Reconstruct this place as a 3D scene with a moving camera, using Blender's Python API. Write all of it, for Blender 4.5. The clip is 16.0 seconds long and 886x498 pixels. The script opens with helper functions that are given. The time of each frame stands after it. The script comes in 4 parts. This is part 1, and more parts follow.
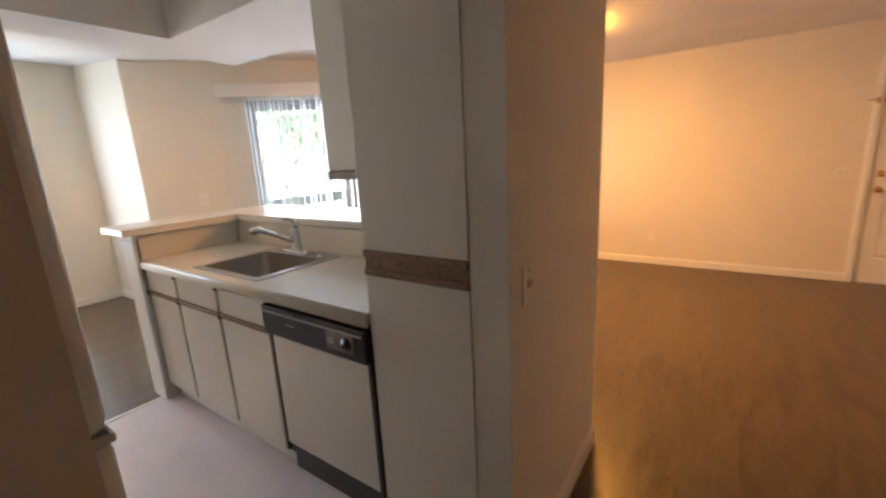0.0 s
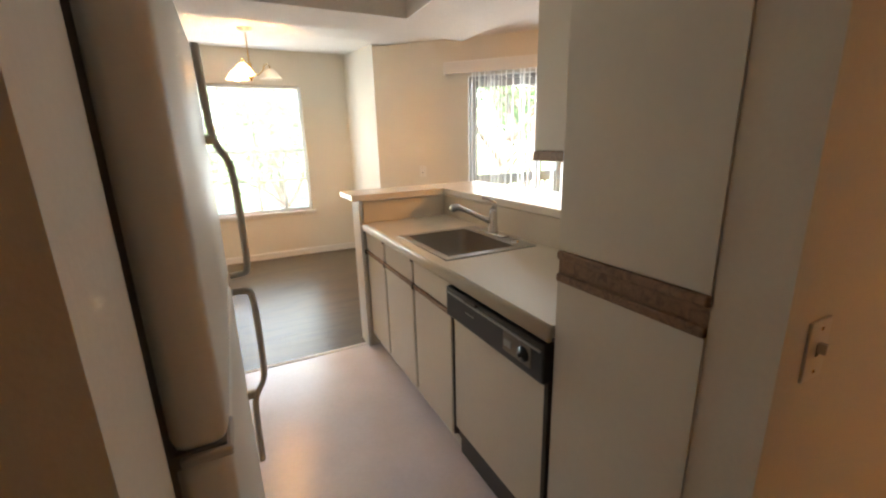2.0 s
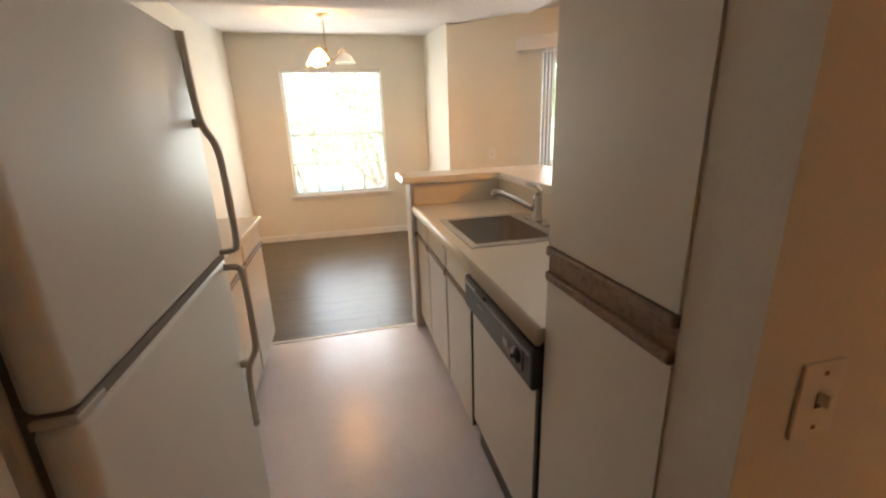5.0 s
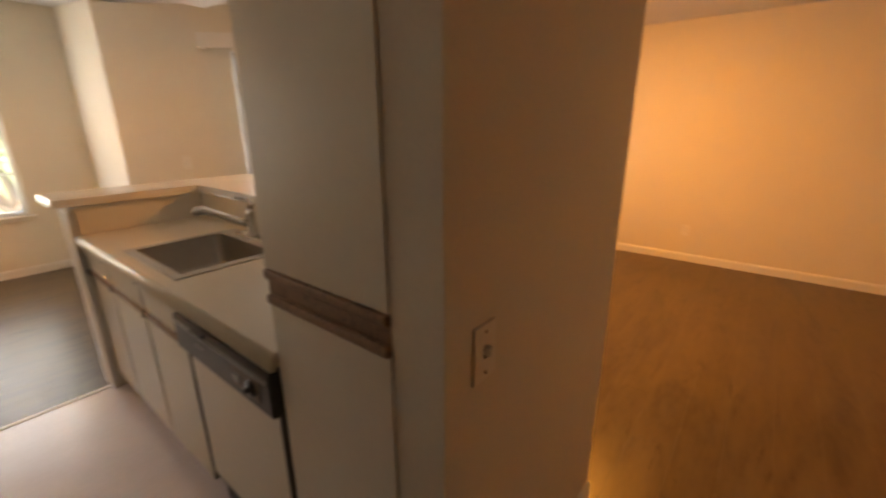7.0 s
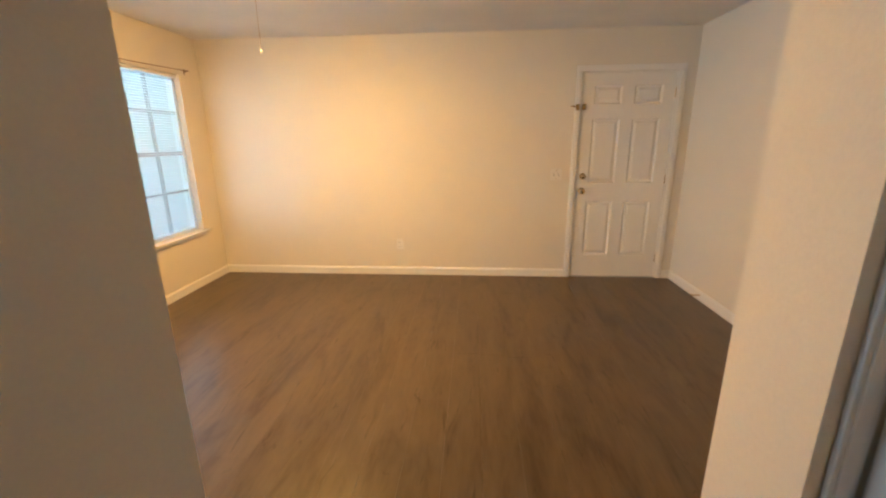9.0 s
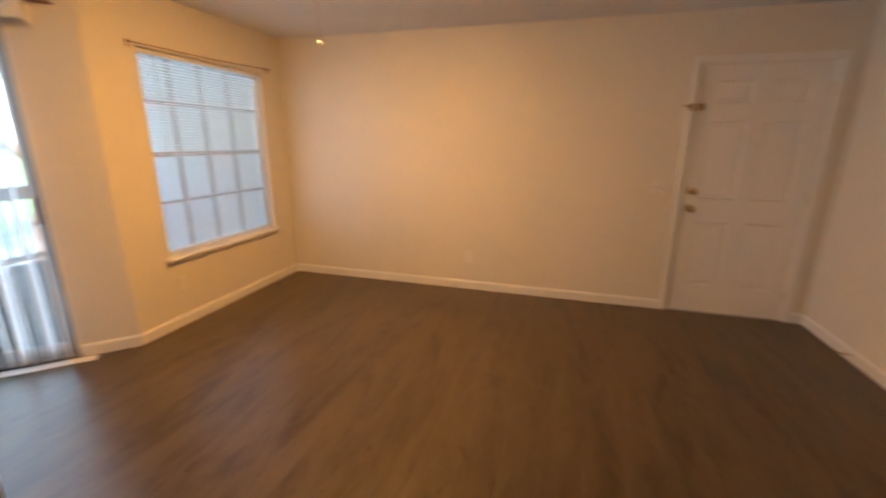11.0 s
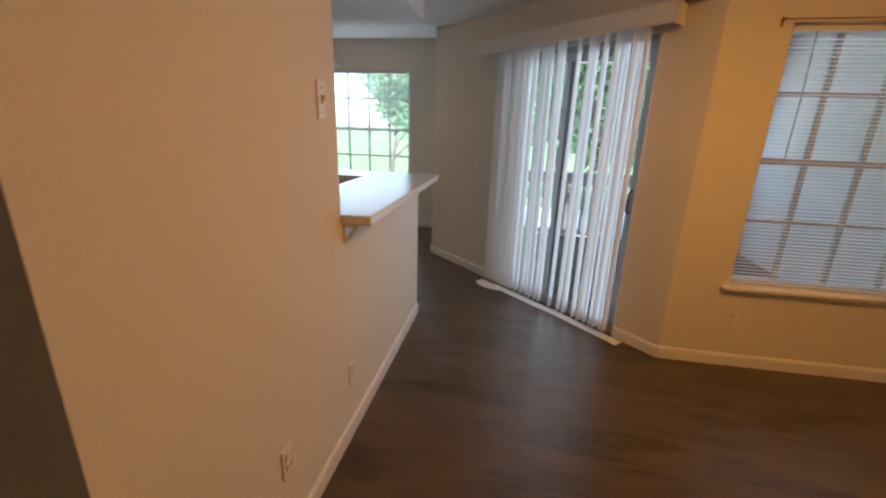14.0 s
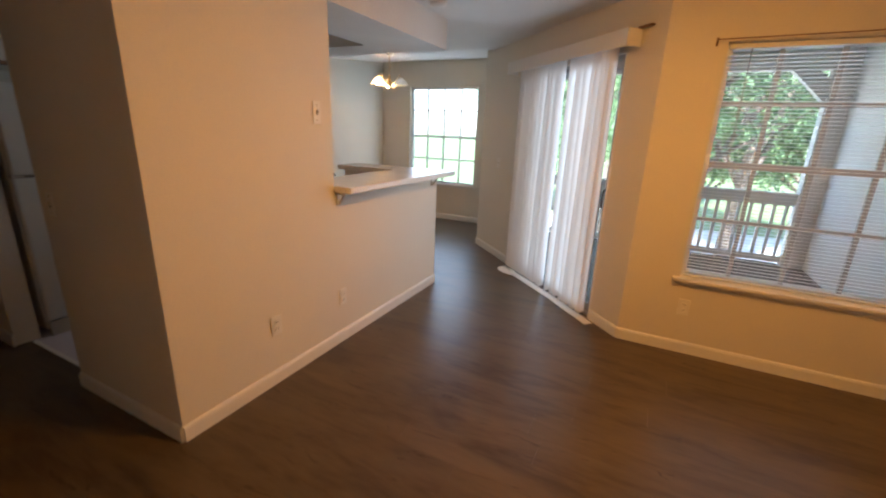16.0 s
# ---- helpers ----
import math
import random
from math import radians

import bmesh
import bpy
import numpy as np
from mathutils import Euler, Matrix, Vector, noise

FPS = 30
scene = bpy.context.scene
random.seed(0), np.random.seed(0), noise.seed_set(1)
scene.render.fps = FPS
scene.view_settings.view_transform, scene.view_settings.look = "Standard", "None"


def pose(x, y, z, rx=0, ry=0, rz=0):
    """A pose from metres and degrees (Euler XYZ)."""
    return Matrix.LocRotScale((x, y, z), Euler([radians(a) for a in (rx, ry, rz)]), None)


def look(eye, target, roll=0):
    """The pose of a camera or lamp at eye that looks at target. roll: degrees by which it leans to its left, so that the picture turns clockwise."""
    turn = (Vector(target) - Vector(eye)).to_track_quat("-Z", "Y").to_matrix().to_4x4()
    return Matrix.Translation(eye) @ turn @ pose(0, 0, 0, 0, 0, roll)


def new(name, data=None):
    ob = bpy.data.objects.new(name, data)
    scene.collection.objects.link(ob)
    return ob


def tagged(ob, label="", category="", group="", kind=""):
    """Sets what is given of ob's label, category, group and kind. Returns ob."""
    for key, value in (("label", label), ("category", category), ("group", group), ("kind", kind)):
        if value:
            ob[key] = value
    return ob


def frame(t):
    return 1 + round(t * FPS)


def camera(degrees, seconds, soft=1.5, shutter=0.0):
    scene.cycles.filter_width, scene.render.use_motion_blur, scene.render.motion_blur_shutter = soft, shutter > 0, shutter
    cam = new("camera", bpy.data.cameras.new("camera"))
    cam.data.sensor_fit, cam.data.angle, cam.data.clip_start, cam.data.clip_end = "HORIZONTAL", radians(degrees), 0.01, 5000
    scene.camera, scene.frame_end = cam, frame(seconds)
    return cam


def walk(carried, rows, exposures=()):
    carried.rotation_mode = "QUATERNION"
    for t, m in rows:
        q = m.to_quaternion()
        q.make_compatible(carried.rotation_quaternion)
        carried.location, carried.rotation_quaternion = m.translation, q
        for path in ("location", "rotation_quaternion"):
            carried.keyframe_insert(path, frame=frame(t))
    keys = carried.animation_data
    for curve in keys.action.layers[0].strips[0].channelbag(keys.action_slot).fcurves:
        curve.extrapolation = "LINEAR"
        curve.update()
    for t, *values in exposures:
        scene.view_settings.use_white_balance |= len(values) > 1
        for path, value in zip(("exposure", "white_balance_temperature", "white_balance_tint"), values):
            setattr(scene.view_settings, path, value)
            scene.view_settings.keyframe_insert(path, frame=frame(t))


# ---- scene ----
cam = camera(94.5, 16.0, soft=2.2, shutter=0.4)
PATH = [
    (0, (-1.868, -0.451, 1.428), (-0.268, 0.664, 0.986), -3.0),
    (0.5, (-1.767, -0.342, 1.431), (-0.378, 1.05, 1.064), -3.4),
    (1, (-1.714, -0.29, 1.443), (-0.665, 1.359, 1.019), -2.2),
    (1.5, (-1.687, -0.29, 1.445), (-0.733, 1.409, 0.994), -1.8),
    (2, (-1.693, -0.293, 1.431), (-0.823, 1.435, 0.926), -1.5),
    (2.5, (-1.667, -0.312, 1.423), (-0.905, 1.457, 0.886), -1.6),
    (3, (-1.636, -0.332, 1.416), (-0.978, 1.464, 0.831), -2.3),
    (3.5, (-1.611, -0.303, 1.413), (-0.972, 1.497, 0.822), -1.8),
    (6, (-1.31, -0.36, 1.457), (-0.957, 1.526, 0.892), -2.3),
    (6.5, (-1.416, -0.353, 1.475), (-0.384, 1.261, 0.901), -1.1),
    (7, (-1.377, -0.356, 1.459), (0.123, 0.83, 0.871), -0.3),
    (7.5, (-1.222, -0.412, 1.449), (0.562, 0.285, 0.872), -0.1),
    (8, (-1.036, -0.535, 1.484), (0.858, -0.198, 0.937), -0.2),
    (8.5, (-0.865, -0.579, 1.437), (1.056, -0.381, 0.913), -0.7),
    (8.7, (-0.771, -0.545, 1.428), (1.156, -0.396, 0.912), -0.6),
    (10.8, (-0.271, -0.612, 1.466), (1.633, -0.349, 0.914), 1.1),
    (11, (-0.228, -0.583, 1.446), (1.632, -0.054, 0.934), 0.5),
    (11.5, (-0.05, -0.539, 1.502), (1.544, 0.576, 1.036), 1.2),
    (12, (0.035, -0.516, 1.437), (1.312, 0.954, 0.979), 1.3),
    (12.5, (0.122, -0.433, 1.479), (1.194, 1.175, 0.967), 2.1),
    (13, (0.294, -0.324, 1.525), (1.145, 1.395, 0.957), 2.6),
    (13.5, (0.482, -0.353, 1.47), (0.738, 1.546, 0.897), 1.2),
    (14, (0.685, -0.451, 1.482), (0.381, 1.437, 0.897), 1.8),
    (14.5, (0.857, -0.621, 1.481), (0.44, 1.25, 0.91), 3.5),
    (15, (1.148, -0.721, 1.526), (0.564, 1.135, 1.061), 1.5),
    (15.5, (1.487, -0.767, 1.499), (0.774, 1.026, 0.973), 1.1),
    (16, (1.79, -0.925, 1.479), (0.946, 0.801, 0.922), 2.2),
]
EXPOSURES = [
    (0, 4.15, 5800, 12), (0.5, 3.95, 5700, 12), (1.5, 4.12, 6600, 11), (3.5, 4.1, 7000, 14), (6, 3.85, 7100, 14), (6.5, 3.55, 6900, 16), (7, 3.6, 8300, 20), (7.5, 4.05, 8300, 16), (8, 4.05, 6300, 2), (8.5, 4.15, 4500, -8),
    (11, 3.4, 5050, 6), (11.5, 2.85, 5600, 10), (12.5, 2.78, 5600, 12), (13.5, 2.46, 5250, 8), (14, 2.38, 5400, 8), (15, 2.58, 5600, 8), (16, 2.8, 5600, 10),
]
walk_rows = [(t, look(eye, target, roll)) for t, eye, target, roll in PATH]
walk(cam, walk_rows, EXPOSURES)

# ---- world, sun ----
CEIL = 2.41
HD = 2.60
YN = 5.38
world = bpy.data.worlds.new("sky")
scene.world = world
world.use_nodes = True
wn = world.node_tree
sky = wn.nodes.new("ShaderNodeTexSky")
sky.sky_type, sky.sun_disc = "NISHITA", False
sky.sun_elevation, sky.sun_rotation = radians(45), radians(200)
wn.links.new(sky.outputs["Color"], wn.nodes["Background"].inputs["Color"])
wn.nodes["Background"].inputs["Strength"].default_value = 0.15
sun = new("sun", bpy.data.lights.new("sun", "SUN"))
sun.data.energy, sun.data.angle, sun.data.color = 4.6, radians(0.5), (1.0, 0.96, 0.90)
sun.matrix_basis = look((0, 0, 30), (math.sin(radians(20)) * 20, math.cos(radians(20)) * 20, 10.0))



def window_lamp(name, m, width, height, watts):
    """Daylight in a window's opening."""
    lamp = new(name, bpy.data.lights.new(name, "AREA"))
    lamp.data.shape, lamp.data.size, lamp.data.size_y = "RECTANGLE", width, height
    lamp.data.energy, lamp.data.color = watts, (0.82, 0.92, 1.0)
    lamp.matrix_basis = m


window_lamp("daylight_dining", look((-1.40, YN + 0.053, 1.38), (-1.40, 4.0, 1.376)), 1.15, 1.45, 1.3)
window_lamp("daylight_dining_sky", look((-1.40, YN - 0.012, 1.40), (-1.40, 4.0, 1.45)), 1.15, 1.40, 1.3)
window_lamp("daylight_balcony_door", look((1.753 - 0.707 * 1.0375 + 0.004, 2.235 + 0.707 * 1.0375 + 0.004, 1.05), (0.0194 - 0.477, 1.9685 - 0.477 + 0.2, 1.045)), 1.34, 1.9, 2.3)
window_lamp("daylight_living", look((2.69, 2.289, 1.30), (2.69, 1.0, 1.297)), 1.12, 1.4, 0.65)

# ---- materials ----
def material(name, colour, rough=0.6, metal=0.0, spread=0.08, scale=6.0, fine=60.0, bump=0.1, tint=None, sheen=0.5, random_value=0.0, bump_scale=None, stretch=(1, 1, 1), distance=0.004):
    """A surface with blotches at one scale and grain at a second one, fine relief, and a little difference from piece to piece."""
    m = bpy.data.materials.new(name)
    m.use_nodes = True
    n, l = m.node_tree.nodes, m.node_tree.links
    b = n["Principled BSDF"]
    b.inputs["Metallic"].default_value = metal
    b.inputs["Specular IOR Level"].default_value = sheen
    tc = n.new("ShaderNodeTexCoord")
    mp = n.new("ShaderNodeMapping")
    mp.inputs["Scale"].default_value = stretch
    l.new(tc.outputs["Object"], mp.inputs["Vector"])
    n1, n2 = n.new("ShaderNodeTexNoise"), n.new("ShaderNodeTexNoise")
    n1.inputs["Scale"].default_value, n1.inputs["Detail"].default_value = scale, 4
    n2.inputs["Scale"].default_value, n2.inputs["Detail"].default_value = fine, 3
    l.new(mp.outputs["Vector"], n1.inputs["Vector"])
    l.new(mp.outputs["Vector"], n2.inputs["Vector"])
    add = n.new("ShaderNodeMix")
    add.data_type = "FLOAT"
    add.inputs[0].default_value = 0.4
    l.new(n1.outputs["Fac"], add.inputs[2])
    l.new(n2.outputs["Fac"], add.inputs[3])
    ramp = n.new("ShaderNodeValToRGB")
    dark = [max(0, c * (1 - spread * 1.5)) for c in colour] if tint is None else tint
    light = [min(1, c * (1 + spread)) for c in colour]
    ramp.color_ramp.elements[0].position, ramp.color_ramp.elements[1].position = 0.3, 0.7
    ramp.color_ramp.elements[0].color, ramp.color_ramp.elements[1].color = (*dark, 1), (*light, 1)
    l.new(add.outputs[0], ramp.inputs["Fac"])
    out = ramp.outputs["Color"]
    if random_value:
        info, hsv, mr = n.new("ShaderNodeObjectInfo"), n.new("ShaderNodeHueSaturation"), n.new("ShaderNodeMapRange")
        mr.inputs["To Min"].default_value, mr.inputs["To Max"].default_value = 1 - random_value, 1 + random_value
        l.new(info.outputs["Random"], mr.inputs["Value"])
        l.new(mr.outputs["Result"], hsv.inputs["Value"])
        l.new(out, hsv.inputs["Color"])
        out = hsv.outputs["Color"]
    l.new(out, b.inputs["Base Color"])
    rr = n.new("ShaderNodeMapRange")
    rr.inputs["To Min"].default_value, rr.inputs["To Max"].default_value = max(0.03, rough * 0.85), min(1, rough * 1.15)
    l.new(n1.outputs["Fac"], rr.inputs["Value"])
    l.new(rr.outputs["Result"], b.inputs["Roughness"])
    if bump:
        bp, n3 = n.new("ShaderNodeBump"), n.new("ShaderNodeTexNoise")
        n3.inputs["Scale"].default_value, n3.inputs["Detail"].default_value = bump_scale or fine, 4
        l.new(mp.outputs["Vector"], n3.inputs["Vector"])
        bp.inputs["Strength"].default_value, bp.inputs["Distance"].default_value = bump, distance
        l.new(n3.outputs["Fac"], bp.inputs["Height"])
        l.new(bp.outputs["Normal"], b.inputs["Normal"])
    return m


def wood(name, light, dark, rough=0.4, grain=(1.2, 14, 14), random_value=0.12, sheen=0.5, bump=0.06, cracks=False):
    """Long grain along x, streaks and broad figure, each piece shifted and a little different."""
    m = bpy.data.materials.new(name)
    m.use_nodes = True
    n, l = m.node_tree.nodes, m.node_tree.links
    b = n["Principled BSDF"]
    b.inputs["Specular IOR Level"].default_value = sheen
    tc, info = n.new("ShaderNodeTexCoord"), n.new("ShaderNodeObjectInfo")
    off, vadd, mp = n.new("ShaderNodeVectorMath"), n.new("ShaderNodeVectorMath"), n.new("ShaderNodeMapping")
    off.operation = "SCALE"
    off.inputs[0].default_value = (37.0, 91.0, 53.0)
    l.new(info.outputs["Random"], off.inputs["Scale"])
    if cracks:
        # the printed figure runs on from plank to plank
        geo = n.new("ShaderNodeNewGeometry")
        l.new(geo.outputs["Position"], vadd.inputs[0])
    else:
        l.new(tc.outputs["Object"], vadd.inputs[0])
        l.new(off.outputs["Vector"], vadd.inputs[1])
    l.new(vadd.outputs["Vector"], mp.inputs["Vector"])
    mp.inputs["Scale"].default_value = grain
    a, c = n.new("ShaderNodeTexNoise"), n.new("ShaderNodeTexNoise")
    a.inputs["Scale"].default_value, a.inputs["Detail"].default_value, a.inputs["Distortion"].default_value = 0.9, 4, 1.4 if cracks else 2.2
    c.inputs["Scale"].default_value, c.inputs["Detail"].default_value = 6.0, 4
    l.new(mp.outputs["Vector"], a.inputs["Vector"])
    l.new(mp.outputs["Vector"], c.inputs["Vector"])
    mix = n.new("ShaderNodeMix")
    mix.data_type = "FLOAT"
    mix.inputs[0].default_value = 0.25
    l.new(a.outputs["Fac"], mix.inputs[2])
    l.new(c.outputs["Fac"], mix.inputs[3])
    ramp = n.new("ShaderNodeValToRGB")
    e = ramp.color_ramp.elements
    e[0].position, e[1].position = 0.35, 0.64
    e[0].color, e[1].color = (*dark, 1), (*light, 1)
    mid = e.new(0.47)
    mid.color = (*[(p * 0.45 + q * 0.55) for p, q in zip(dark, light)], 1)
    l.new(mix.outputs[0], ramp.inputs["Fac"])
    hsv, mr = n.new("ShaderNodeHueSaturation"), n.new("ShaderNodeMapRange")
    mr.inputs["To Min"].default_value, mr.inputs["To Max"].default_value = 1 - random_value, 1 + random_value
    l.new(info.outputs["Random"], mr.inputs["Value"])
    l.new(mr.outputs["Result"], hsv.inputs["Value"])
    l.new(ramp.outputs["Color"], hsv.inputs["Color"])
    out = hsv.outputs["Color"]
    if cracks:
        # short wavy dark checks in the printed grain
        mp2, k1, k2 = n.new("ShaderNodeMapping"), n.new("ShaderNodeTexNoise"), n.new("ShaderNodeTexNoise")
        mp2.inputs["Scale"].default_value = (1.6, 9.0, 9.0)
        l.new(vadd.outputs["Vector"], mp2.inputs["Vector"])
        k1.inputs["Scale"].default_value, k1.inputs["Detail"].default_value, k1.inputs["Distortion"].default_value = 1.0, 3, 1.2
        k2.inputs["Scale"].default_value, k2.inputs["Detail"].default_value = 1.7, 2
        l.new(mp2.outputs["Vector"], k1.inputs["Vector"])
        l.new(mp2.outputs["Vector"], k2.inputs["Vector"])
        line, patch, both, dark_mix = n.new("ShaderNodeValToRGB"), n.new("ShaderNodeMapRange"), n.new("ShaderNodeMath"), n.new("ShaderNodeMix")
        le = line.color_ramp.elements
        le[0].position, le[1].position = 0.485, 0.515
        le[0].color, le[1].color = (0, 0, 0, 1), (0, 0, 0, 1)
        le.new(0.5).color = (1, 1, 1, 1)
        l.new(k1.outputs["Fac"], line.inputs["Fac"])
        patch.inputs["From Min"].default_value, patch.inputs["From Max"].default_value = 0.53, 0.63
        l.new(k2.outputs["Fac"], patch.inputs["Value"])
        both.operation = "MULTIPLY"
        l.new(line.outputs["Color"], both.inputs[0])
        l.new(patch.outputs["Result"], both.inputs[1])
        dark_mix.data_type = "RGBA"
        l.new(both.outputs[0], dark_mix.inputs[0])
        l.new(out, dark_mix.inputs[6])
        dark_mix.inputs[7].default_value = (*[q * 0.55 for q in dark], 1)
        out = dark_mix.outputs[2]
    l.new(out, b.inputs["Base Color"])
    rr = n.new("ShaderNodeMapRange")
    rr.inputs["To Min"].default_value, rr.inputs["To Max"].default_value = rough * 0.8, rough * 1.25
    l.new(a.outputs["Fac"], rr.inputs["Value"])
    l.new(rr.outputs["Result"], b.inputs["Roughness"])
    bp = n.new("ShaderNodeBump")
    bp.inputs["Strength"].default_value, bp.inputs["Distance"].default_value = bump, 0.003
    l.new(c.outputs["Fac"], bp.inputs["Height"])
    l.new(bp.outputs["Normal"], b.inputs["Normal"])
    return m


def glowing(name, colour, strength):
    m = bpy.data.materials.new(name)
    m.use_nodes = True
    b = m.node_tree.nodes["Principled BSDF"]
    b.inputs["Base Color"].default_value = (0.9, 0.88, 0.82, 1)
    b.inputs["Emission Color"].default_value = (*colour, 1)
    b.inputs["Emission Strength"].default_value = strength
    return m


def clear(name, colour=(1, 1, 1), rough=0.0, through_share=0.0):
    m = bpy.data.materials.new(name)
    m.use_nodes = True
    b = m.node_tree.nodes["Principled BSDF"]
    b.inputs["Base Color"].default_value = (*colour, 1)
    b.inputs["Roughness"].default_value = rough
    b.inputs["Transmission Weight"].default_value = 1.0
    b.inputs["IOR"].default_value = 1.45
    return m


def sheet_translucent(name, colour, share=0.45, rough=0.5):
    """A thin white sheet that lets part of the light through."""
    m = material(name, colour, rough, spread=0.03, scale=3, fine=120, bump=0.05)
    n, l = m.node_tree.nodes, m.node_tree.links
    b = n["Principled BSDF"]
    tr, mx = n.new("ShaderNodeBsdfTranslucent"), n.new("ShaderNodeMixShader")
    tr.inputs["Color"].default_value = (*colour, 1)
    mx.inputs["Fac"].default_value = share
    l.new(b.outputs["BSDF"], mx.inputs[1])
    l.new(tr.outputs["BSDF"], mx.inputs[2])
    l.new(mx.outputs["Shader"], n["Material Output"].inputs["Surface"])
    return m


WALL = material("wall_paint", (0.74, 0.69, 0.59), 0.75, spread=0.035, scale=1.3, fine=90, bump=0.22, bump_scale=110, distance=0.003)
CEILING = material("ceiling_texture", (0.78, 0.76, 0.72), 0.9, spread=0.05, scale=2, fine=70, bump=0.7, bump_scale=75, distance=0.008)
TRIM = material("white_trim", (0.80, 0.78, 0.74), 0.4, spread=0.03, scale=2, fine=40, bump=0.05)
DOORPAINT = material("door_paint", (0.80, 0.78, 0.74), 0.38, spread=0.03, scale=3, fine=70, bump=0.06, stretch=(1, 1, 0.2))
PLANK = wood("floor_plank_wood", (0.116, 0.083, 0.048), (0.054, 0.037, 0.022), 0.33, (1.5, 6.4, 6.4), 0.03, cracks=True)
VINYL = material("kitchen_vinyl", (0.74, 0.70, 0.75), 0.24, spread=0.05, scale=5, fine=45, bump=0.10, sheen=0.5)
LAMINATE = material("almond_laminate", (0.70, 0.66, 0.57), 0.36, spread=0.025, scale=2, fine=50, bump=0.03)
COUNTER = material("counter_laminate", (0.72, 0.66, 0.55), 0.42, spread=0.04, scale=4, fine=140, bump=0.02)
BARTOP = material("bar_top_laminate", (0.76, 0.72, 0.64), 0.25, spread=0.03, scale=4, fine=140, bump=0.02)
OAK = wood("oak_strip", (0.27, 0.165, 0.095), (0.14, 0.08, 0.048), 0.45, (3, 26, 26), 0.1)
OAKV = wood("oak_upright", (0.11, 0.065, 0.042), (0.05, 0.028, 0.018), 0.45, (26, 26, 3), 0.1)
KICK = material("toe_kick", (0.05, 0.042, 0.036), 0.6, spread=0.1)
BLACK = material("black_plastic", (0.02, 0.021, 0.022), 0.3, spread=0.1, fine=150, bump=0.02)
GREYPRINT = material("grey_print", (0.35, 0.36, 0.36), 0.45)
STEEL = material("brushed_steel", (0.50, 0.49, 0.47), 0.36, 1.0, spread=0.05, scale=8, fine=160, bump=0.012, stretch=(1, 12, 1))
CHROME = material("chrome", (0.62, 0.61, 0.60), 0.12, 1.0, spread=0.03, bump=0)
BRASS = material("brass", (0.62, 0.45, 0.22), 0.25, 1.0, spread=0.06, bump=0)
FRIDGE = material("fridge_enamel", (0.79, 0.78, 0.72), 0.42, spread=0.02, scale=2, fine=180, bump=0.12, bump_scale=220, distance=0.001)
GASKET = material("dark_gasket", (0.21, 0.18, 0.15), 0.6)
FRIDGETRIM = material("fridge_handle_trim", (0.56, 0.51, 0.44), 0.4, 0.0, spread=0.06)
PLATE = material("wall_plate", (0.78, 0.75, 0.68), 0.4, spread=0.03)
SLOT = material("dark_slot", (0.05, 0.045, 0.04), 0.5)
ALU = material("bronze_aluminium", (0.36, 0.36, 0.35), 0.45, 0.3, spread=0.06)
# grey-brown bars and meeting rails, darker than the white frame around them
GLAZINGBAR = material("glazing_bar_grey", (0.40, 0.37, 0.33), 0.5, spread=0.05)
VINYLFRAME = material("white_window_frame", (0.78, 0.78, 0.76), 0.4, spread=0.03)
GLASS = clear("window_glass")
VANE = sheet_translucent("vane_vinyl", (0.80, 0.78, 0.75), 0.33)
# opaque, paler copy of VANE: the floor vanes' brightness is put into its colour
LOOSEVANE = material("brightened_vane_vinyl", (0.84, 0.83, 0.81), 0.4, spread=0.03)
SLAT = sheet_translucent("slat_vinyl", (0.86, 0.85, 0.82), 0.22)
SHADE = sheet_translucent("frosted_shade", (0.85, 0.80, 0.72), 0.5)
BULB = glowing("warm_bulb", (1.0, 0.50, 0.18), 22.0)
DOME = glowing("dome_glass_lit", (1.0, 0.40, 0.055), 21.0)
RODMETAL = material("brown_rod_metal", (0.22, 0.12, 0.06), 0.45, 0.5)
DARKMETAL = material("dark_metal", (0.06, 0.045, 0.035), 0.4, 0.8)
PAINTEDWOOD = material("balcony_paint", (0.74, 0.73, 0.72), 0.6, spread=0.08, scale=5, fine=60, bump=0.1)
CONCRETE = material("balcony_concrete", (0.84, 0.84, 0.88), 0.8, spread=0.08, scale=3, fine=80, bump=0.2)
SIDING = material("siding_paint", (0.66, 0.63, 0.60), 0.65, spread=0.05, scale=2, fine=50, bump=0.1)
BARK = material("bark", (0.13, 0.10, 0.075), 0.9, spread=0.3, scale=9, fine=40, bump=0.8, stretch=(1, 1, 0.3), distance=0.03)
LEAF = sheet_translucent("leaf", (0.18, 0.28, 0.13), 0.5, 0.5)
GRASS = material("grass", (0.13, 0.19, 0.055), 0.9, spread=0.3, scale=0.4, fine=6, bump=0.3)
PAVING = material("car_park_paving", (0.62, 0.61, 0.58), 0.85, spread=0.1, scale=0.5, fine=9, bump=0.1)


# ---- mesh helpers ----
def add_box(bm, x0, x1, y0, y1, z0, z1, bevel=0.0):
    v = bmesh.ops.create_cube(bm, size=1)["verts"]
    for p in v:
        p.co = Vector((x0 if p.co.x < 0 else x1, y0 if p.co.y < 0 else y1, z0 if p.co.z < 0 else z1))
    if bevel:
        es = list({e for p in v for e in p.link_edges})
        bmesh.ops.bevel(bm, geom=es, offset=bevel, segments=2, affect="EDGES", profile=0.5)
    return bm


def box(x0, x1, y0, y1, z0, z1, bevel=0.0):
    return add_box(bmesh.new(), min(x0, x1), max(x0, x1), min(y0, y1), max(y0, y1), min(z0, z1), max(z0, z1), bevel)


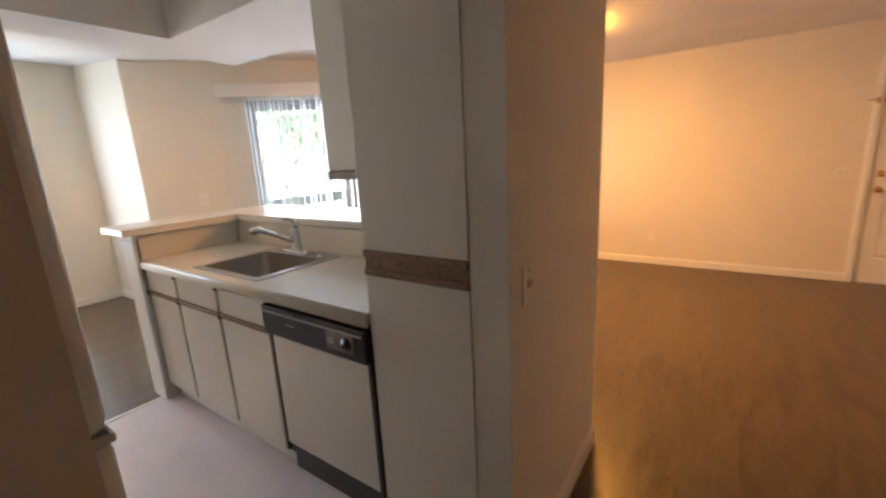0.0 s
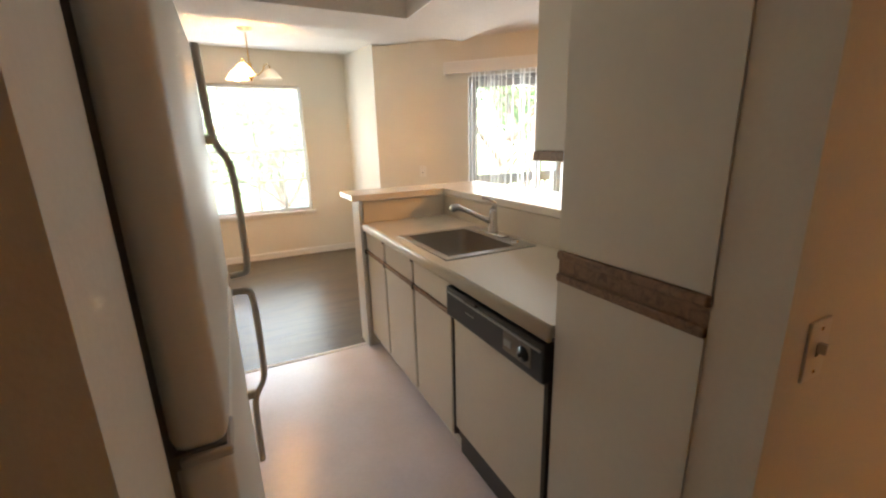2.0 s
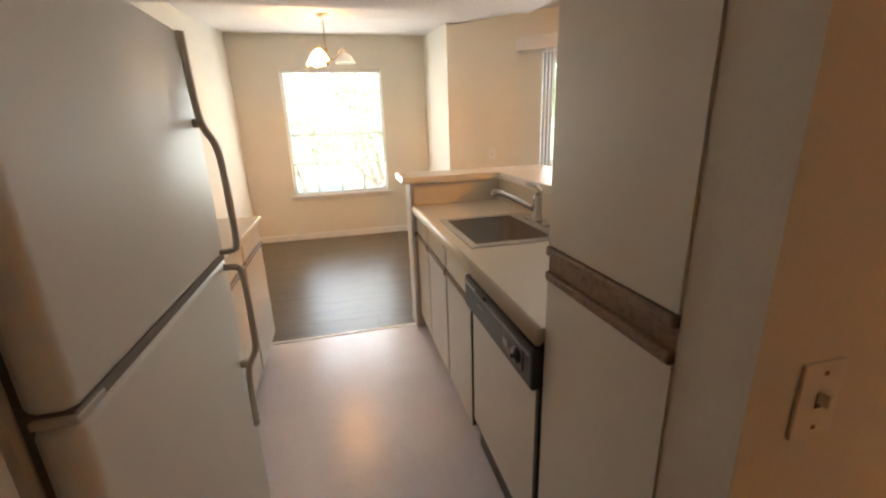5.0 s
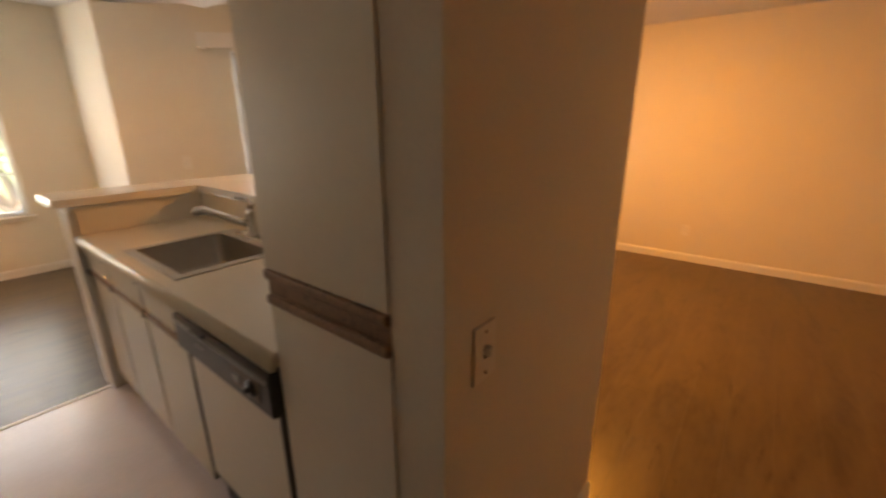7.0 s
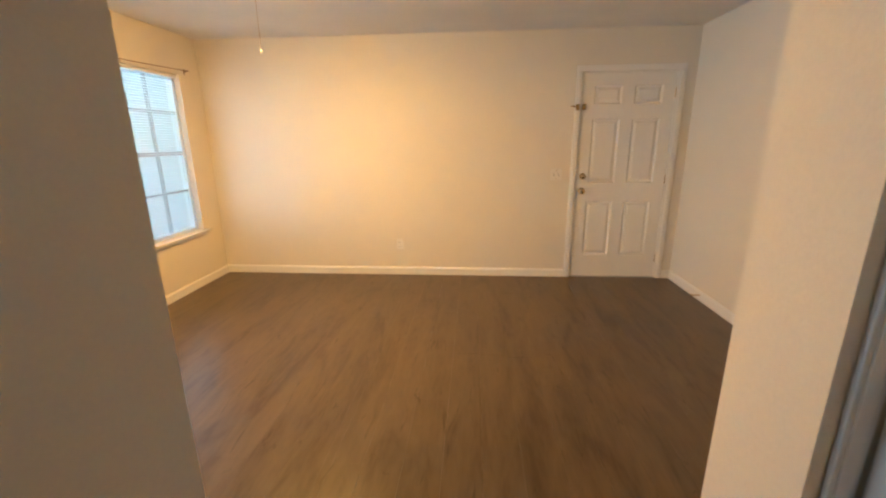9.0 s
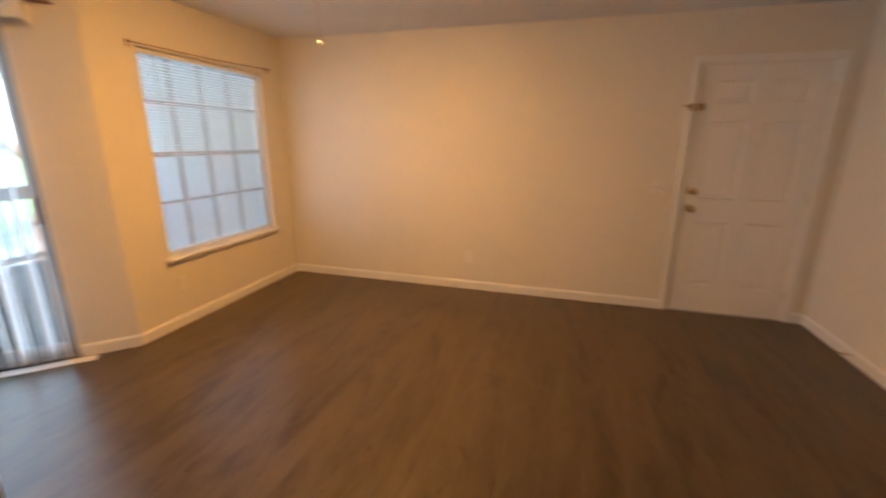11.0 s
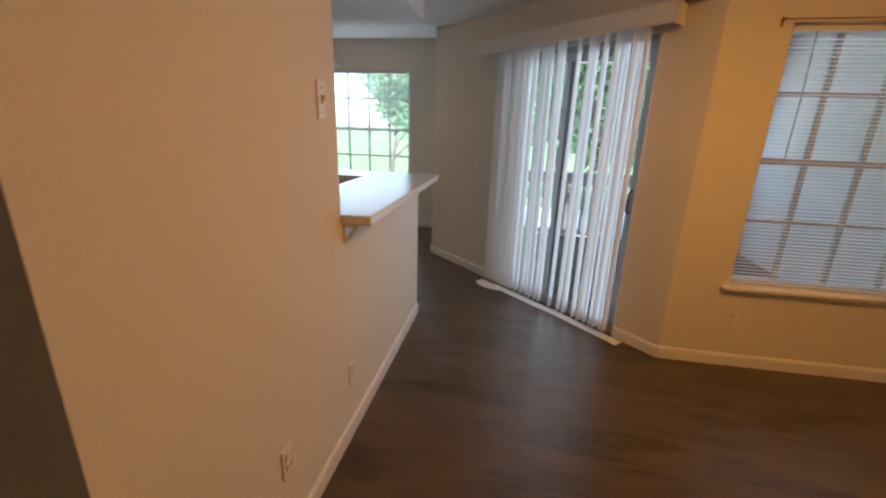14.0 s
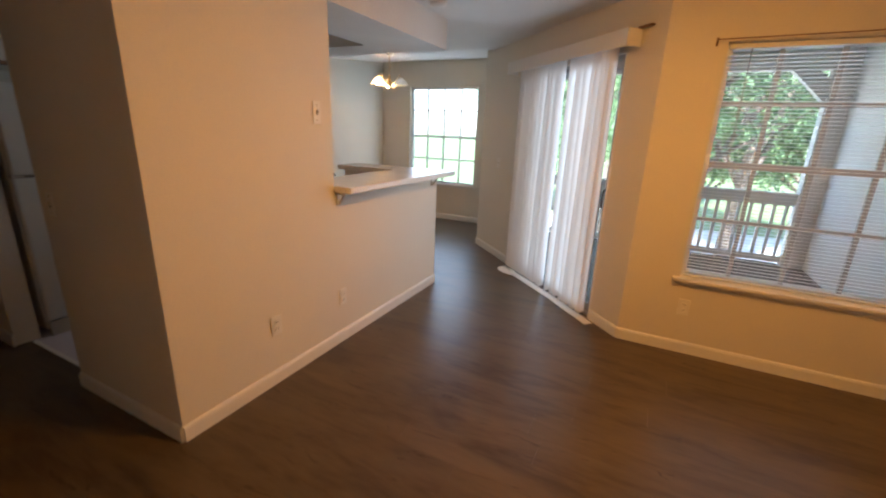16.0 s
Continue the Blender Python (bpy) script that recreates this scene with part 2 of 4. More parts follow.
def add_tube(bm, pts, radii, sides=10, cap=True, flat=1.0):
    """A tube along points, with a radius for each."""
    pts = [Vector(p) for p in pts]
    if not isinstance(radii, (list, tuple)):
        radii = [radii] * len(pts)
    rings, ref = [], None
    for i, p in enumerate(pts):
        d = (pts[min(i + 1, len(pts) - 1)] - pts[max(i - 1, 0)]).normalized()
        if ref is None:
            ref = d.orthogonal().normalized()
        ref = (ref - d * ref.dot(d)).normalized()
        side = d.cross(ref)
        rings.append([bm.verts.new(p + (ref * math.cos(a) + side * math.sin(a) * flat) * radii[i]) for a in [2 * math.pi * k / sides for k in range(sides)]])
    for a, b in zip(rings, rings[1:]):
        for k in range(sides):
            bm.faces.new((a[k], a[(k + 1) % sides], b[(k + 1) % sides], b[k]))
    if cap:
        bm.faces.new(rings[0][::-1])
        bm.faces.new(rings[-1])
    return bm


def tube(pts, radii, sides=10, cap=True, flat=1.0):
    return add_tube(bmesh.new(), pts, radii, sides, cap, flat)


def lathe(profile, sides=24, centre=(0, 0, 0)):
    """Turned about z: pairs of radius and height."""
    bm = bmesh.new()
    rings = [[bm.verts.new((centre[0] + r * math.cos(2 * math.pi * k / sides), centre[1] + r * math.sin(2 * math.pi * k / sides), centre[2] + z)) for k in range(sides)] for r, z in profile]
    for a, b in zip(rings, rings[1:]):
        for k in range(sides):
            bm.faces.new((a[k], a[(k + 1) % sides], b[(k + 1) % sides], b[k]))
    return bm


def prism(points, z0, z1):
    """A plan outline pulled up between two heights."""
    bm = bmesh.new()
    low, high = [bm.verts.new((x, y, z0)) for x, y in points], [bm.verts.new((x, y, z1)) for x, y in points]
    bm.faces.new(low[::-1])
    bm.faces.new(high)
    for i in range(len(points)):
        j = (i + 1) % len(points)
        bm.faces.new((low[i], low[j], high[j], high[i]))
    return bm


def mesh_of(name, bm, mat, smooth=False):
    bmesh.ops.recalc_face_normals(bm, faces=bm.faces)
    me = bpy.data.meshes.new(name)
    bm.to_mesh(me)
    bm.free()
    me.materials.append(mat)
    if smooth:
        me.polygons.foreach_set("use_smooth", [True] * len(me.polygons))
    return me


def part(name, bm, mat, parent, label="", smooth=False):
    ob = new(name, mesh_of(name, bm, mat, smooth))
    ob.parent = parent
    if label:
        ob["label"] = label
    return ob


def thing(name, label, category, group="", at=None):
    ob = tagged(new(name), label, category, group)
    ob.empty_display_size = 0.1
    if at is not None:
        ob.matrix_basis = at
    return ob


def solid(name, bm, mat, label, category, kind="structure", smooth=False):
    return tagged(new(name, mesh_of(name, bm, mat, smooth)), label, category, "", kind)


# frame of the diagonal wall: u runs along it from the window wall, v into the room
DIAG = Matrix.Translation((1.753, 2.235, 0)) @ Matrix.Rotation(radians(135), 4, "Z")
# in DIAG: +x along the wall to the north-west, +y is south-west, into the room


def on_diag(bm):
    bmesh.ops.transform(bm, matrix=DIAG, verts=bm.verts)
    return bm


# ---- the large structure ----
T = 0.13
WALLS = "warm off-white painted wall with light orange-peel texture"


def wall(name, *boxes, label=WALLS, diag=False, outline=None):
    bm = bmesh.new()
    for b in boxes:
        add_box(bm, *b)
    if diag:
        on_diag(bm)
    return solid(name, bm, WALL, label, "wall")


wall("wall_east", (3.61, 3.74, -2.73, -2.448, 0, CEIL), (3.61, 3.74, -1.562, 2.365, 0, CEIL), (3.61, 3.74, -2.448, -1.562, 2.035, CEIL))
wall("wall_south", (0.425, 3.61, -2.73, -2.60, 0, CEIL))
wall("wall_closet", (0.115, 0.425, -1.34, -1.25, 0, CEIL), (0.305, 0.425, -2.60, -1.34, 0, CEIL), (0.115, 0.225, -2.065, -1.34, 2.05, CEIL), (0.115, 0.225, -2.60, -2.065, 0, CEIL))
wall("wall_living_window", (1.753, 2.09, 2.235, 2.365, 0, CEIL), (3.30, 3.61, 2.235, 2.365, 0, CEIL), (2.09, 3.30, 2.235, 2.365, 0, 0.560), (2.09, 3.30, 2.235, 2.365, 2.045, CEIL))
DL = 2.77
wall("wall_balcony_door", (-0.06, 0.0, -T, -0.085, 0, CEIL), (0.0, 0.33, -T, 0, 0, CEIL), (1.745, DL, -T, 0, 0, CEIL), (0.33, 1.745, -T, 0, 2.06, CEIL), diag=True)
wall("wall_nook", (-0.205, -0.075, 4.19, YN, 0, HD))
wall("wall_dining_window", (-2.70, -2.02, YN, YN + 0.13, 0, HD), (-0.78, -0.075, YN, YN + 0.13, 0, HD), (-2.02, -0.78, YN, YN + 0.13, 0, 0.60), (-2.02, -0.78, YN, YN + 0.13, 2.15, HD))
wall("wall_west", (-2.70, -2.57, 0.13, YN, 0, HD))
wall("wall_stub", (-2.70, -1.787, 0.0, 0.13, 0, CEIL))
# unseen hall walls, added at assumed places to close the hall off
wall("unseen_hall_wall_west", (-3.33, -3.20, -2.73, 0.13, 0, CEIL))
wall("unseen_hall_wall_south", (-3.20, 0.425, -2.73, -2.60, 0, CEIL))
wall("unseen_hall_wall_north", (-3.33, -2.70, 0.0, 0.13, 0, CEIL))
# the block between kitchen and living room: end wall, full wall, half wall under the bar
wall("wall_partition", (-0.925, 0, 0, 0.12, 0, CEIL), (-0.30, 0, 0.12, 1.115, 0, CEIL))
wall("wall_half", (-0.30, 0, 1.115, 2.546, 0, 1.065), (-0.945, -0.30, 2.40, 2.546, 0, 1.065), label="painted half wall under the breakfast bar")
cl = prism([(-2.73, CEIL), (3.95, CEIL), (YN + 0.13, 2.562), (YN + 0.13, 2.75), (-2.73, 2.75)], -3.33, 3.74)
bmesh.ops.transform(cl, matrix=Matrix(((0, 0, 1, 0), (1, 0, 0, 0), (0, 1, 0, 0), (0, 0, 0, 1))), verts=cl.verts)
solid("ceiling", cl, CEILING, "white textured ceiling", "ceiling")
# dropped ring round the recessed kitchen ceiling
ring = bmesh.new()
SOF = 2.165
for b in ((-0.61, 0.0, 1.115, 2.65, SOF, CEIL + 0.01), (-0.61, -0.30, 0.12, 1.115, SOF, CEIL + 0.01), (-1.95, -0.61, 2.268, 2.65, SOF, CEIL + 0.01), (-2.57, -1.95, 0.13, 2.65, SOF, CEIL + 0.01), (-1.95, -0.61, 0.10, 0.45, SOF, CEIL + 0.01)):
    add_box(ring, *b)
solid("ceiling_soffit", ring, CEILING, "white dropped soffit around the recessed kitchen ceiling", "ceiling")

# floors
solid("subfloor", box(-3.33, 3.74, -2.73, YN + 0.13, -0.12, -0.012), KICK, "dark bed under the floor planks", "floor").scale = (1, 1, 1)
solid("floor_kitchen", box(-2.57, -0.30, 0.10, 2.43, -0.012, 0.0), VINYL, "pale lilac-white sheet vinyl kitchen floor", "floor")
solid("floor_threshold", box(-2.57, -0.945, 2.43, 2.462, -0.012, 0.004, 0.003), TRIM, "pale metal strip between vinyl and wood-look floor", "trim")
solid("floor_threshold_hall", box(-1.775, -0.925, 0.075, 0.10, -0.012, 0.004, 0.003), TRIM, "pale metal strip between vinyl and wood-look floor", "trim")


def base_run(name, runs, diag=False):
    """Skirting boards: x0, y0, x1, y1 along the wall foot, the room on the left-hand side of the way."""
    bm = bmesh.new()
    for x0, y0, x1, y1 in runs:
        d = Vector((x1 - x0, y1 - y0, 0))
        length = d.length
        m = Matrix.Translation((x0, y0, 0)) @ Matrix.Rotation(math.atan2(d.y, d.x), 4, "Z")
        prof = [(0, 0), (0.014, 0), (0.014, 0.066), (0.010, 0.078), (0.005, 0.084), (0, 0.084)]
        a = [bm.verts.new(m @ Vector((0, y, z))) for y, z in prof]
        b = [bm.verts.new(m @ Vector((length, y, z))) for y, z in prof]
        bm.faces.new(a)
        bm.faces.new(b[::-1])
        for i in range(6):
            j = (i + 1) % 6
            bm.faces.new((a[i], b[i], b[j], a[j]))
    return solid(name, bm, TRIM, "white painted baseboard along the wall foot", "baseboard")


def dpt(u):
    p = DIAG @ Vector((u, 0, 0))
    return p.x, p.y


base_run("baseboard_living", [(3.61, -1.505, 3.61, 2.235), (3.61, 2.235, 1.753, 2.235), (*dpt(0), *dpt(0.33)), (*dpt(1.745), *dpt(DL)), (0.425, -2.6, 3.61, -2.6), (3.61, -2.6, 3.61, -2.51), (0.425, -1.25, 0.425, -2.6)])
base_run("baseboard_dining", [(-0.205, 4.19, -0.205, YN), (-0.205, YN, -2.57, YN), (-2.57, YN, -2.57, 2.47)])
base_run("baseboard_partition", [(0, 2.546, 0, 0), (-0.945, 2.546, 0, 2.546), (0, 0, -0.925, 0), (-1.775, 0, -3.2, 0)])


# ---- kitchen ----
XF = -0.93


def cabinet_front(th, y0, y1, mat_grain=OAK):
    """Drawer over door, with dark oak finger pulls and uprights, facing -x at XF."""
    carcass = box(XF + 0.02, -0.32, y0, y1, 0.10, 0.70)
    add_box(carcass, XF + 0.02, XF + 0.04, y0, y1, 0.70, 0.868)
    part("body", carcass, OAKV, th, "oak-edged carcass")
    part("drawer_front", box(XF, XF + 0.02, y0 + 0.012, y1 - 0.012, 0.728, 0.862, 0.003), LAMINATE, th, "almond laminate drawer front")
    part("door", box(XF, XF + 0.02, y0 + 0.012, y1 - 0.012, 0.105, 0.700, 0.003), LAMINATE, th, "almond laminate door")
    for z in (0.703, 0.858):
        part("finger_pull", box(XF - 0.010, XF + 0.018, y0 + 0.004, y1 - 0.004, z, z + 0.022, 0.005), OAK, th, "dark oak finger pull")
    for z in (0.697, 0.846):
        part("pull_end", box(XF - 0.015, XF + 0.012, y1 - 0.016, y1 + 0.001, z, z + 0.030, 0.004), KICK, th, "dark pull end")
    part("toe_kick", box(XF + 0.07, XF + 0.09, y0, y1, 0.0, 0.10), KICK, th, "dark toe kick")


for i, (y0, y1) in enumerate(((1.155, 1.575), (1.579, 2.015), (2.019, 2.395))):
    cab_ = thing("base_cabinet", "almond laminate base cabinet with dark oak pulls under the sink", "cabinet", "sink-side base cabinets")
    cabinet_front(cab_, y0, y1)

# loose toe strip at the cabinet foot
solid("toe_strip", box(XF + 0.052, XF + 0.066, 1.10, 2.39, 0.0, 0.045, 0.003), TRIM, "white plastic strip along the cabinet foot", "trim")

# worktop with a cut-out for the sink
ct = bmesh.new()
CX0, CX1, CY0, CY1 = -0.955, -0.33, 0.53, 2.372
SX0, SX1, SY0, SY1 = -0.875, -0.40, 1.285, 1.845
for b in ((CX0 + 0.02, SX0, CY0, CY1), (SX1, CX1, CY0, CY1), (SX0, SX1, CY0, SY0), (SX0, SX1, SY1, CY1)):
    add_box(ct, *b, 0.874, 0.915)
worktop = thing("kitchen_worktop", "beige laminate worktop with rounded front edge around the sink", "countertop")
part("top", ct, COUNTER, worktop)
edge = bmesh.new()
prof = [(0.02, -0.010), (0.006, -0.010), (0.0, -0.005), (-0.004, 0.004), (-0.004, 0.030), (0.002, 0.038), (0.010, 0.0415), (0.02, 0.041)]
a_ = [edge.verts.new((CX0 + px, CY0, 0.874 + pz)) for px, pz in prof]
b_ = [edge.verts.new((CX0 + px, CY1 - 0.002, 0.874 + pz)) for px, pz in prof]
edge.faces.new(a_)
edge.faces.new(b_[::-1])
for i in range(8):
    edge.faces.new((a_[i], b_[i], b_[(i + 1) % 8], a_[(i + 1) % 8]))
part("front_edge", edge, COUNTER, worktop, "rounded laminate front edge", True)
part("backsplash", box(-0.332, -0.302, CY0, 2.372, 0.915, 1.062, 0.003), COUNTER, worktop, "laminate backsplash")
part("backsplash", box(-0.94, -0.302, 2.372, 2.398, 0.915, 1.062, 0.003), COUNTER, worktop, "laminate backsplash")

# sink
sink = thing("kitchen_sink", "stainless steel single-bowl sink set in the worktop", "sink")
rim = bmesh.new()
RX0, RX1, RY0, RY1 = -0.89, -0.385, 1.27, 1.86
BX0, BX1, BY0, BY1 = -0.855, -0.485, 1.315, 1.815
for b in ((RX0, BX0, RY0, RY1), (BX1, RX1, RY0, RY1), (BX0, BX1, RY0, BY0), (BX0, BX1, BY1, RY1)):
    add_box(rim, *b, 0.915, 0.921)
part("rim", rim, STEEL, sink)
bowl = bmesh.new()
add_box(bowl, BX0, BX1, BY0, BY1, 0.735, 0.919)
top_f = [f for f in bowl.faces if f.normal.z > 0.9]
bmesh.ops.delete(bowl, geom=top_f, context="FACES")
up = [e for e in bowl.edges if abs(e.verts[0].co.z - e.verts[1].co.z) > 0.1 or max(v.co.z for v in e.verts) < 0.8]
bmesh.ops.bevel(bowl, geom=up, offset=0.05, segments=4, affect="EDGES", profile=0.5)
bowl_ob = part("bowl", bowl, STEEL, sink, smooth=True)
part("drain", lathe([(0.001, 0.739), (0.025, 0.739), (0.042, 0.742), (0.045, 0.738)], 20, (-0.67, 1.565, 0)), CHROME, sink, "round drain", True)

faucet = thing("kitchen_faucet", "chrome single-lever faucet with pull-out spray head", "faucet")
FX, FY = -0.42, 1.60
part("base", box(FX - 0.028, FX + 0.028, FY - 0.12, FY + 0.12, 0.921, 0.935, 0.006), CHROME, faucet)
part("body", lathe([(0.030, 0.935), (0.028, 0.95), (0.024, 0.97), (0.023, 1.04), (0.020, 1.065), (0.001, 1.07)], 20, (FX, FY, 0)), CHROME, faucet, smooth=True)
part("spout", tube([(FX, FY, 0.985), (FX - 0.05, FY + 0.025, 1.012), (FX - 0.11, FY + 0.055, 1.045), (FX - 0.155, FY + 0.078, 1.068), (FX - 0.175, FY + 0.088, 1.078), (FX - 0.20, FY + 0.10, 1.074), (FX - 0.208, FY + 0.104, 1.060)], [0.017, 0.015, 0.014, 0.014, 0.021, 0.023, 0.017], 14), CHROME, faucet, smooth=True)
part("lever", tube([(FX, FY, 1.06), (FX + 0.012, FY - 0.005, 1.09), (FX - 0.01, FY + 0.01, 1.115), (FX - 0.055, FY + 0.03, 1.125)], [0.017, 0.014, 0.011, 0.008], 12), CHROME, faucet, smooth=True)
spray = tagged(new("sink_hole_cover", mesh_of("sink_hole_cover", lathe([(0.024, 0.921), (0.023, 0.926), (0.014, 0.930), (0.001, 0.931)], 16, (-0.43, 1.38, 0)), CHROME, True)), "flat round chrome hole cover on the sink deck", "hole cover")

# dishwasher
dw = thing("dishwasher", "dishwasher with black control panel and almond door panel", "dishwasher")
DY0, DY1 = 0.535, 1.15
part("body", box(XF + 0.02, -0.33, DY0, DY1, 0.10, 0.870), BLACK, dw)
cp = box(XF - 0.028, XF + 0.02, DY0, DY1, 0.722, 0.852, 0.008)
panel_ = part("control_panel", cp, BLACK, dw, "black control panel")
part("latch_bar", box(XF - 0.034, XF - 0.026, DY0 + 0.012, DY1 - 0.012, 0.826, 0.834, 0.002), GREYPRINT, panel_, "grey groove line")
part("vent_slot", box(XF - 0.040, XF - 0.026, 0.90, 0.985, 0.838, 0.850, 0.004), SLOT, panel_, "latch handle")
part("badge", box(XF - 0.0305, XF - 0.027, 0.925, 0.985, 0.788, 0.793), GREYPRINT, panel_, "small grey badge")
part("button_plate", box(XF - 0.031, XF - 0.026, 0.59, 0.735, 0.752, 0.822, 0.002), GASKET, panel_, "button plate")
part("start_button", box(XF - 0.036, XF - 0.030, 0.685, 0.725, 0.775, 0.80, 0.003), GREYPRINT, panel_, "grey rocker button")
dial = lathe([(0.026, 0.0), (0.024, 0.012), (0.008, 0.014), (0.007, 0.024), (0.001, 0.025)], 18)
bmesh.ops.transform(dial, matrix=pose(XF - 0.028, 0.625, 0.787, 0, -90, 0), verts=dial.verts)
part("dial", dial, BLACK, panel_, "round timer dial", True)
part("door_panel", box(XF, XF + 0.018, DY0 + 0.022, DY1 - 0.014, 0.165, 0.716, 0.003), LAMINATE, dw, "almond door panel")
for y in (DY0 + 0.002, DY1 - 0.012):
    part("side_trim", box(XF - 0.004, XF + 0.019, y, y + (0.018 if y < 0.8 else 0.010), 0.12, 0.728, 0.002), KICK, dw, "dark edge trim")
part("kick_plate", box(XF + 0.035, XF + 0.055, DY0, DY1, 0.0, 0.155), BLACK, dw, "black kick plate")

# pantry
pantry = thing("pantry_cabinet", "tall almond laminate pantry cabinet with an oak finger-pull band", "cabinet")
PY0, PY1 = 0.1165, 0.528
part("body", box(XF + 0.02, -0.302, PY0 + 0.004, PY1, 0.10, SOF - 0.002), LAMINATE, pantry)
part("lower_door", box(XF, XF + 0.02, PY0 + 0.003, PY1 - 0.004, 0.105, 1.053, 0.0015), LAMINATE, pantry, "almond lower door")
part("upper_door", box(XF, XF + 0.02, PY0 + 0.003, PY1 - 0.004, 1.141, SOF - 0.01, 0.0015), LAMINATE, pantry, "almond upper door")
part("pull_band", box(XF + 0.004, XF + 0.02, PY0 + 0.003, PY1 - 0.004, 1.055, 1.139), OAK, pantry, "dark oak band")
for z in (1.053, 1.116):
    part("finger_pull", box(XF - 0.008, XF + 0.012, PY0 + 0.003, PY1 - 0.004, z, z + 0.024, 0.006), OAK, pantry, "dark oak finger pull")
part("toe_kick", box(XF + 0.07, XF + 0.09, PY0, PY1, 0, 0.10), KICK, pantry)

upper = thing("wall_cabinet", "almond laminate wall cabinet beside the pantry", "cabinet")
part("body", box(-0.60, -0.302, 0.532, 1.02, 1.385, SOF - 0.002), LAMINATE, upper)
part("door", box(-0.62, -0.60, 0.534, 1.018, 1.39, SOF - 0.01, 0.003), LAMINATE, upper, "almond door")
part("finger_pull", box(-0.625, -0.302, 0.532, 1.02, 1.35, 1.388, 0.005), OAK, upper, "dark oak bottom rail")

# breakfast bar top
bar_bm = prism([(-0.346, 1.116), (0.13, 1.116), (0.13, 2.67), (-1.02, 2.67), (-1.02, 2.34), (-0.346, 2.34)], 1.068, 1.110)
bmesh.ops.bevel(bar_bm, geom=list(bar_bm.edges), offset=0.006, segments=2, affect="EDGES", profile=0.5)
bar = thing("breakfast_bar", "pale laminate L-shaped breakfast bar top on the half wall", "counter")
part("top", bar_bm, BARTOP, bar)
part("cap_trim", box(-0.965, -0.30, 2.382, 2.56, 1.035, 1.067, 0.004), TRIM, bar, "white trim under the bar top")
for y in (1.15, 2.45):
    br = bmesh.new()
    add_box(br, 0.001, 0.012, y - 0.02, y + 0.02, 0.985, 1.067)
    add_box(br, 0.012, 0.072, y - 0.018, y + 0.018, 1.055, 1.0675)
    add_tube(br, [(0.010, y, 0.992), (0.026, y, 1.012), (0.055, y, 1.057)], 0.009, 8)
    part("bracket", br, PLATE, bar, "small painted support bracket")
post = thing("half_wall_end_panel", "white painted end panel of the half wall", "panel")
part("panel", box(-0.968, -0.947, 2.385, 2.556, 0.0, 1.034, 0.004), TRIM, post)

# refrigerator
fr = thing("refrigerator", "white top-freezer refrigerator with long curved grey handles", "refrigerator")
FXF, FY0, FY1 = -1.735, 0.17, 0.868
part("body", box(-2.50, FXF - 0.075, FY0 + 0.004, FY1 - 0.004, 0.03, 1.655, 0.012), FRIDGE, fr)
part("gasket", box(FXF - 0.075, FXF - 0.058, FY0 + 0.02, FY1 - 0.02, 0.10, 1.645), GASKET, fr, "dark door gasket")
fz = part("freezer_door", box(FXF - 0.058, FXF, FY0, FY1, 1.107, 1.66, 0.016), FRIDGE, fr, "white freezer door", True)
rd = part("fridge_door", box(FXF - 0.058, FXF, FY0, FY1, 0.115, 1.093, 0.016), FRIDGE, fr, "white refrigerator door", True)
part("split_trim", box(FXF - 0.055, FXF - 0.004, FY0 + 0.003, FY1 - 0.003, 1.091, 1.109), GASKET, fr, "dark gap between the doors")
part("hinge", box(FXF - 0.05, FXF + 0.002, FY0 - 0.004, FY0 + 0.06, 1.094, 1.106, 0.003), FRIDGETRIM, fr, "beige middle hinge cover")
HY = FY1 - 0.055


def smooth_path(points, steps=5):
    """Points along a soft curve through the given ones."""
    p = [Vector(q) for q in points]
    p = [p[0] * 2 - p[1], *p, p[-1] * 2 - p[-2]]
    out = []
    for a, b, c, d in zip(p, p[1:], p[2:], p[3:]):
        for k in range(steps):
            t = k / steps
            out.append((b * 2 + (c - a) * t + (a * 2 - b * 5 + c * 4 - d) * t * t + (b * 3 - a - c * 3 + d) * t ** 3) * 0.5)
    return out + [p[-2]]


def handle(points, foot, parent):
    path = smooth_path([(FXF + d, HY, z) for d, z in points])
    ob = part("handle", tube(path, 0.0095, 10, flat=0.75), FRIDGETRIM, parent, "curved grey handle", True)
    part("handle_foot", box(FXF - 0.002, FXF + 0.022, HY - 0.009, HY + 0.009, foot - 0.011, foot + 0.011, 0.005), FRIDGETRIM, ob)
    return ob


handle([(0.009, 1.652), (0.011, 1.55), (0.015, 1.465), (0.024, 1.432), (0.041, 1.395), (0.047, 1.33), (0.048, 1.20), (0.046, 1.145), (0.038, 1.126), (0.004, 1.122)], 1.45, fz)
handle([(0.004, 1.080), (0.038, 1.076), (0.047, 1.055), (0.050, 0.98), (0.049, 0.87), (0.045, 0.825), (0.028, 0.79), (0.017, 0.76), (0.013, 0.68), (0.011, 0.575)], 0.785, rd)
part("grille", box(FXF - 0.04, FXF - 0.01, FY0 + 0.01, FY1 - 0.01, 0.0, 0.105, 0.005), FRIDGETRIM, fr, "dark base grille")

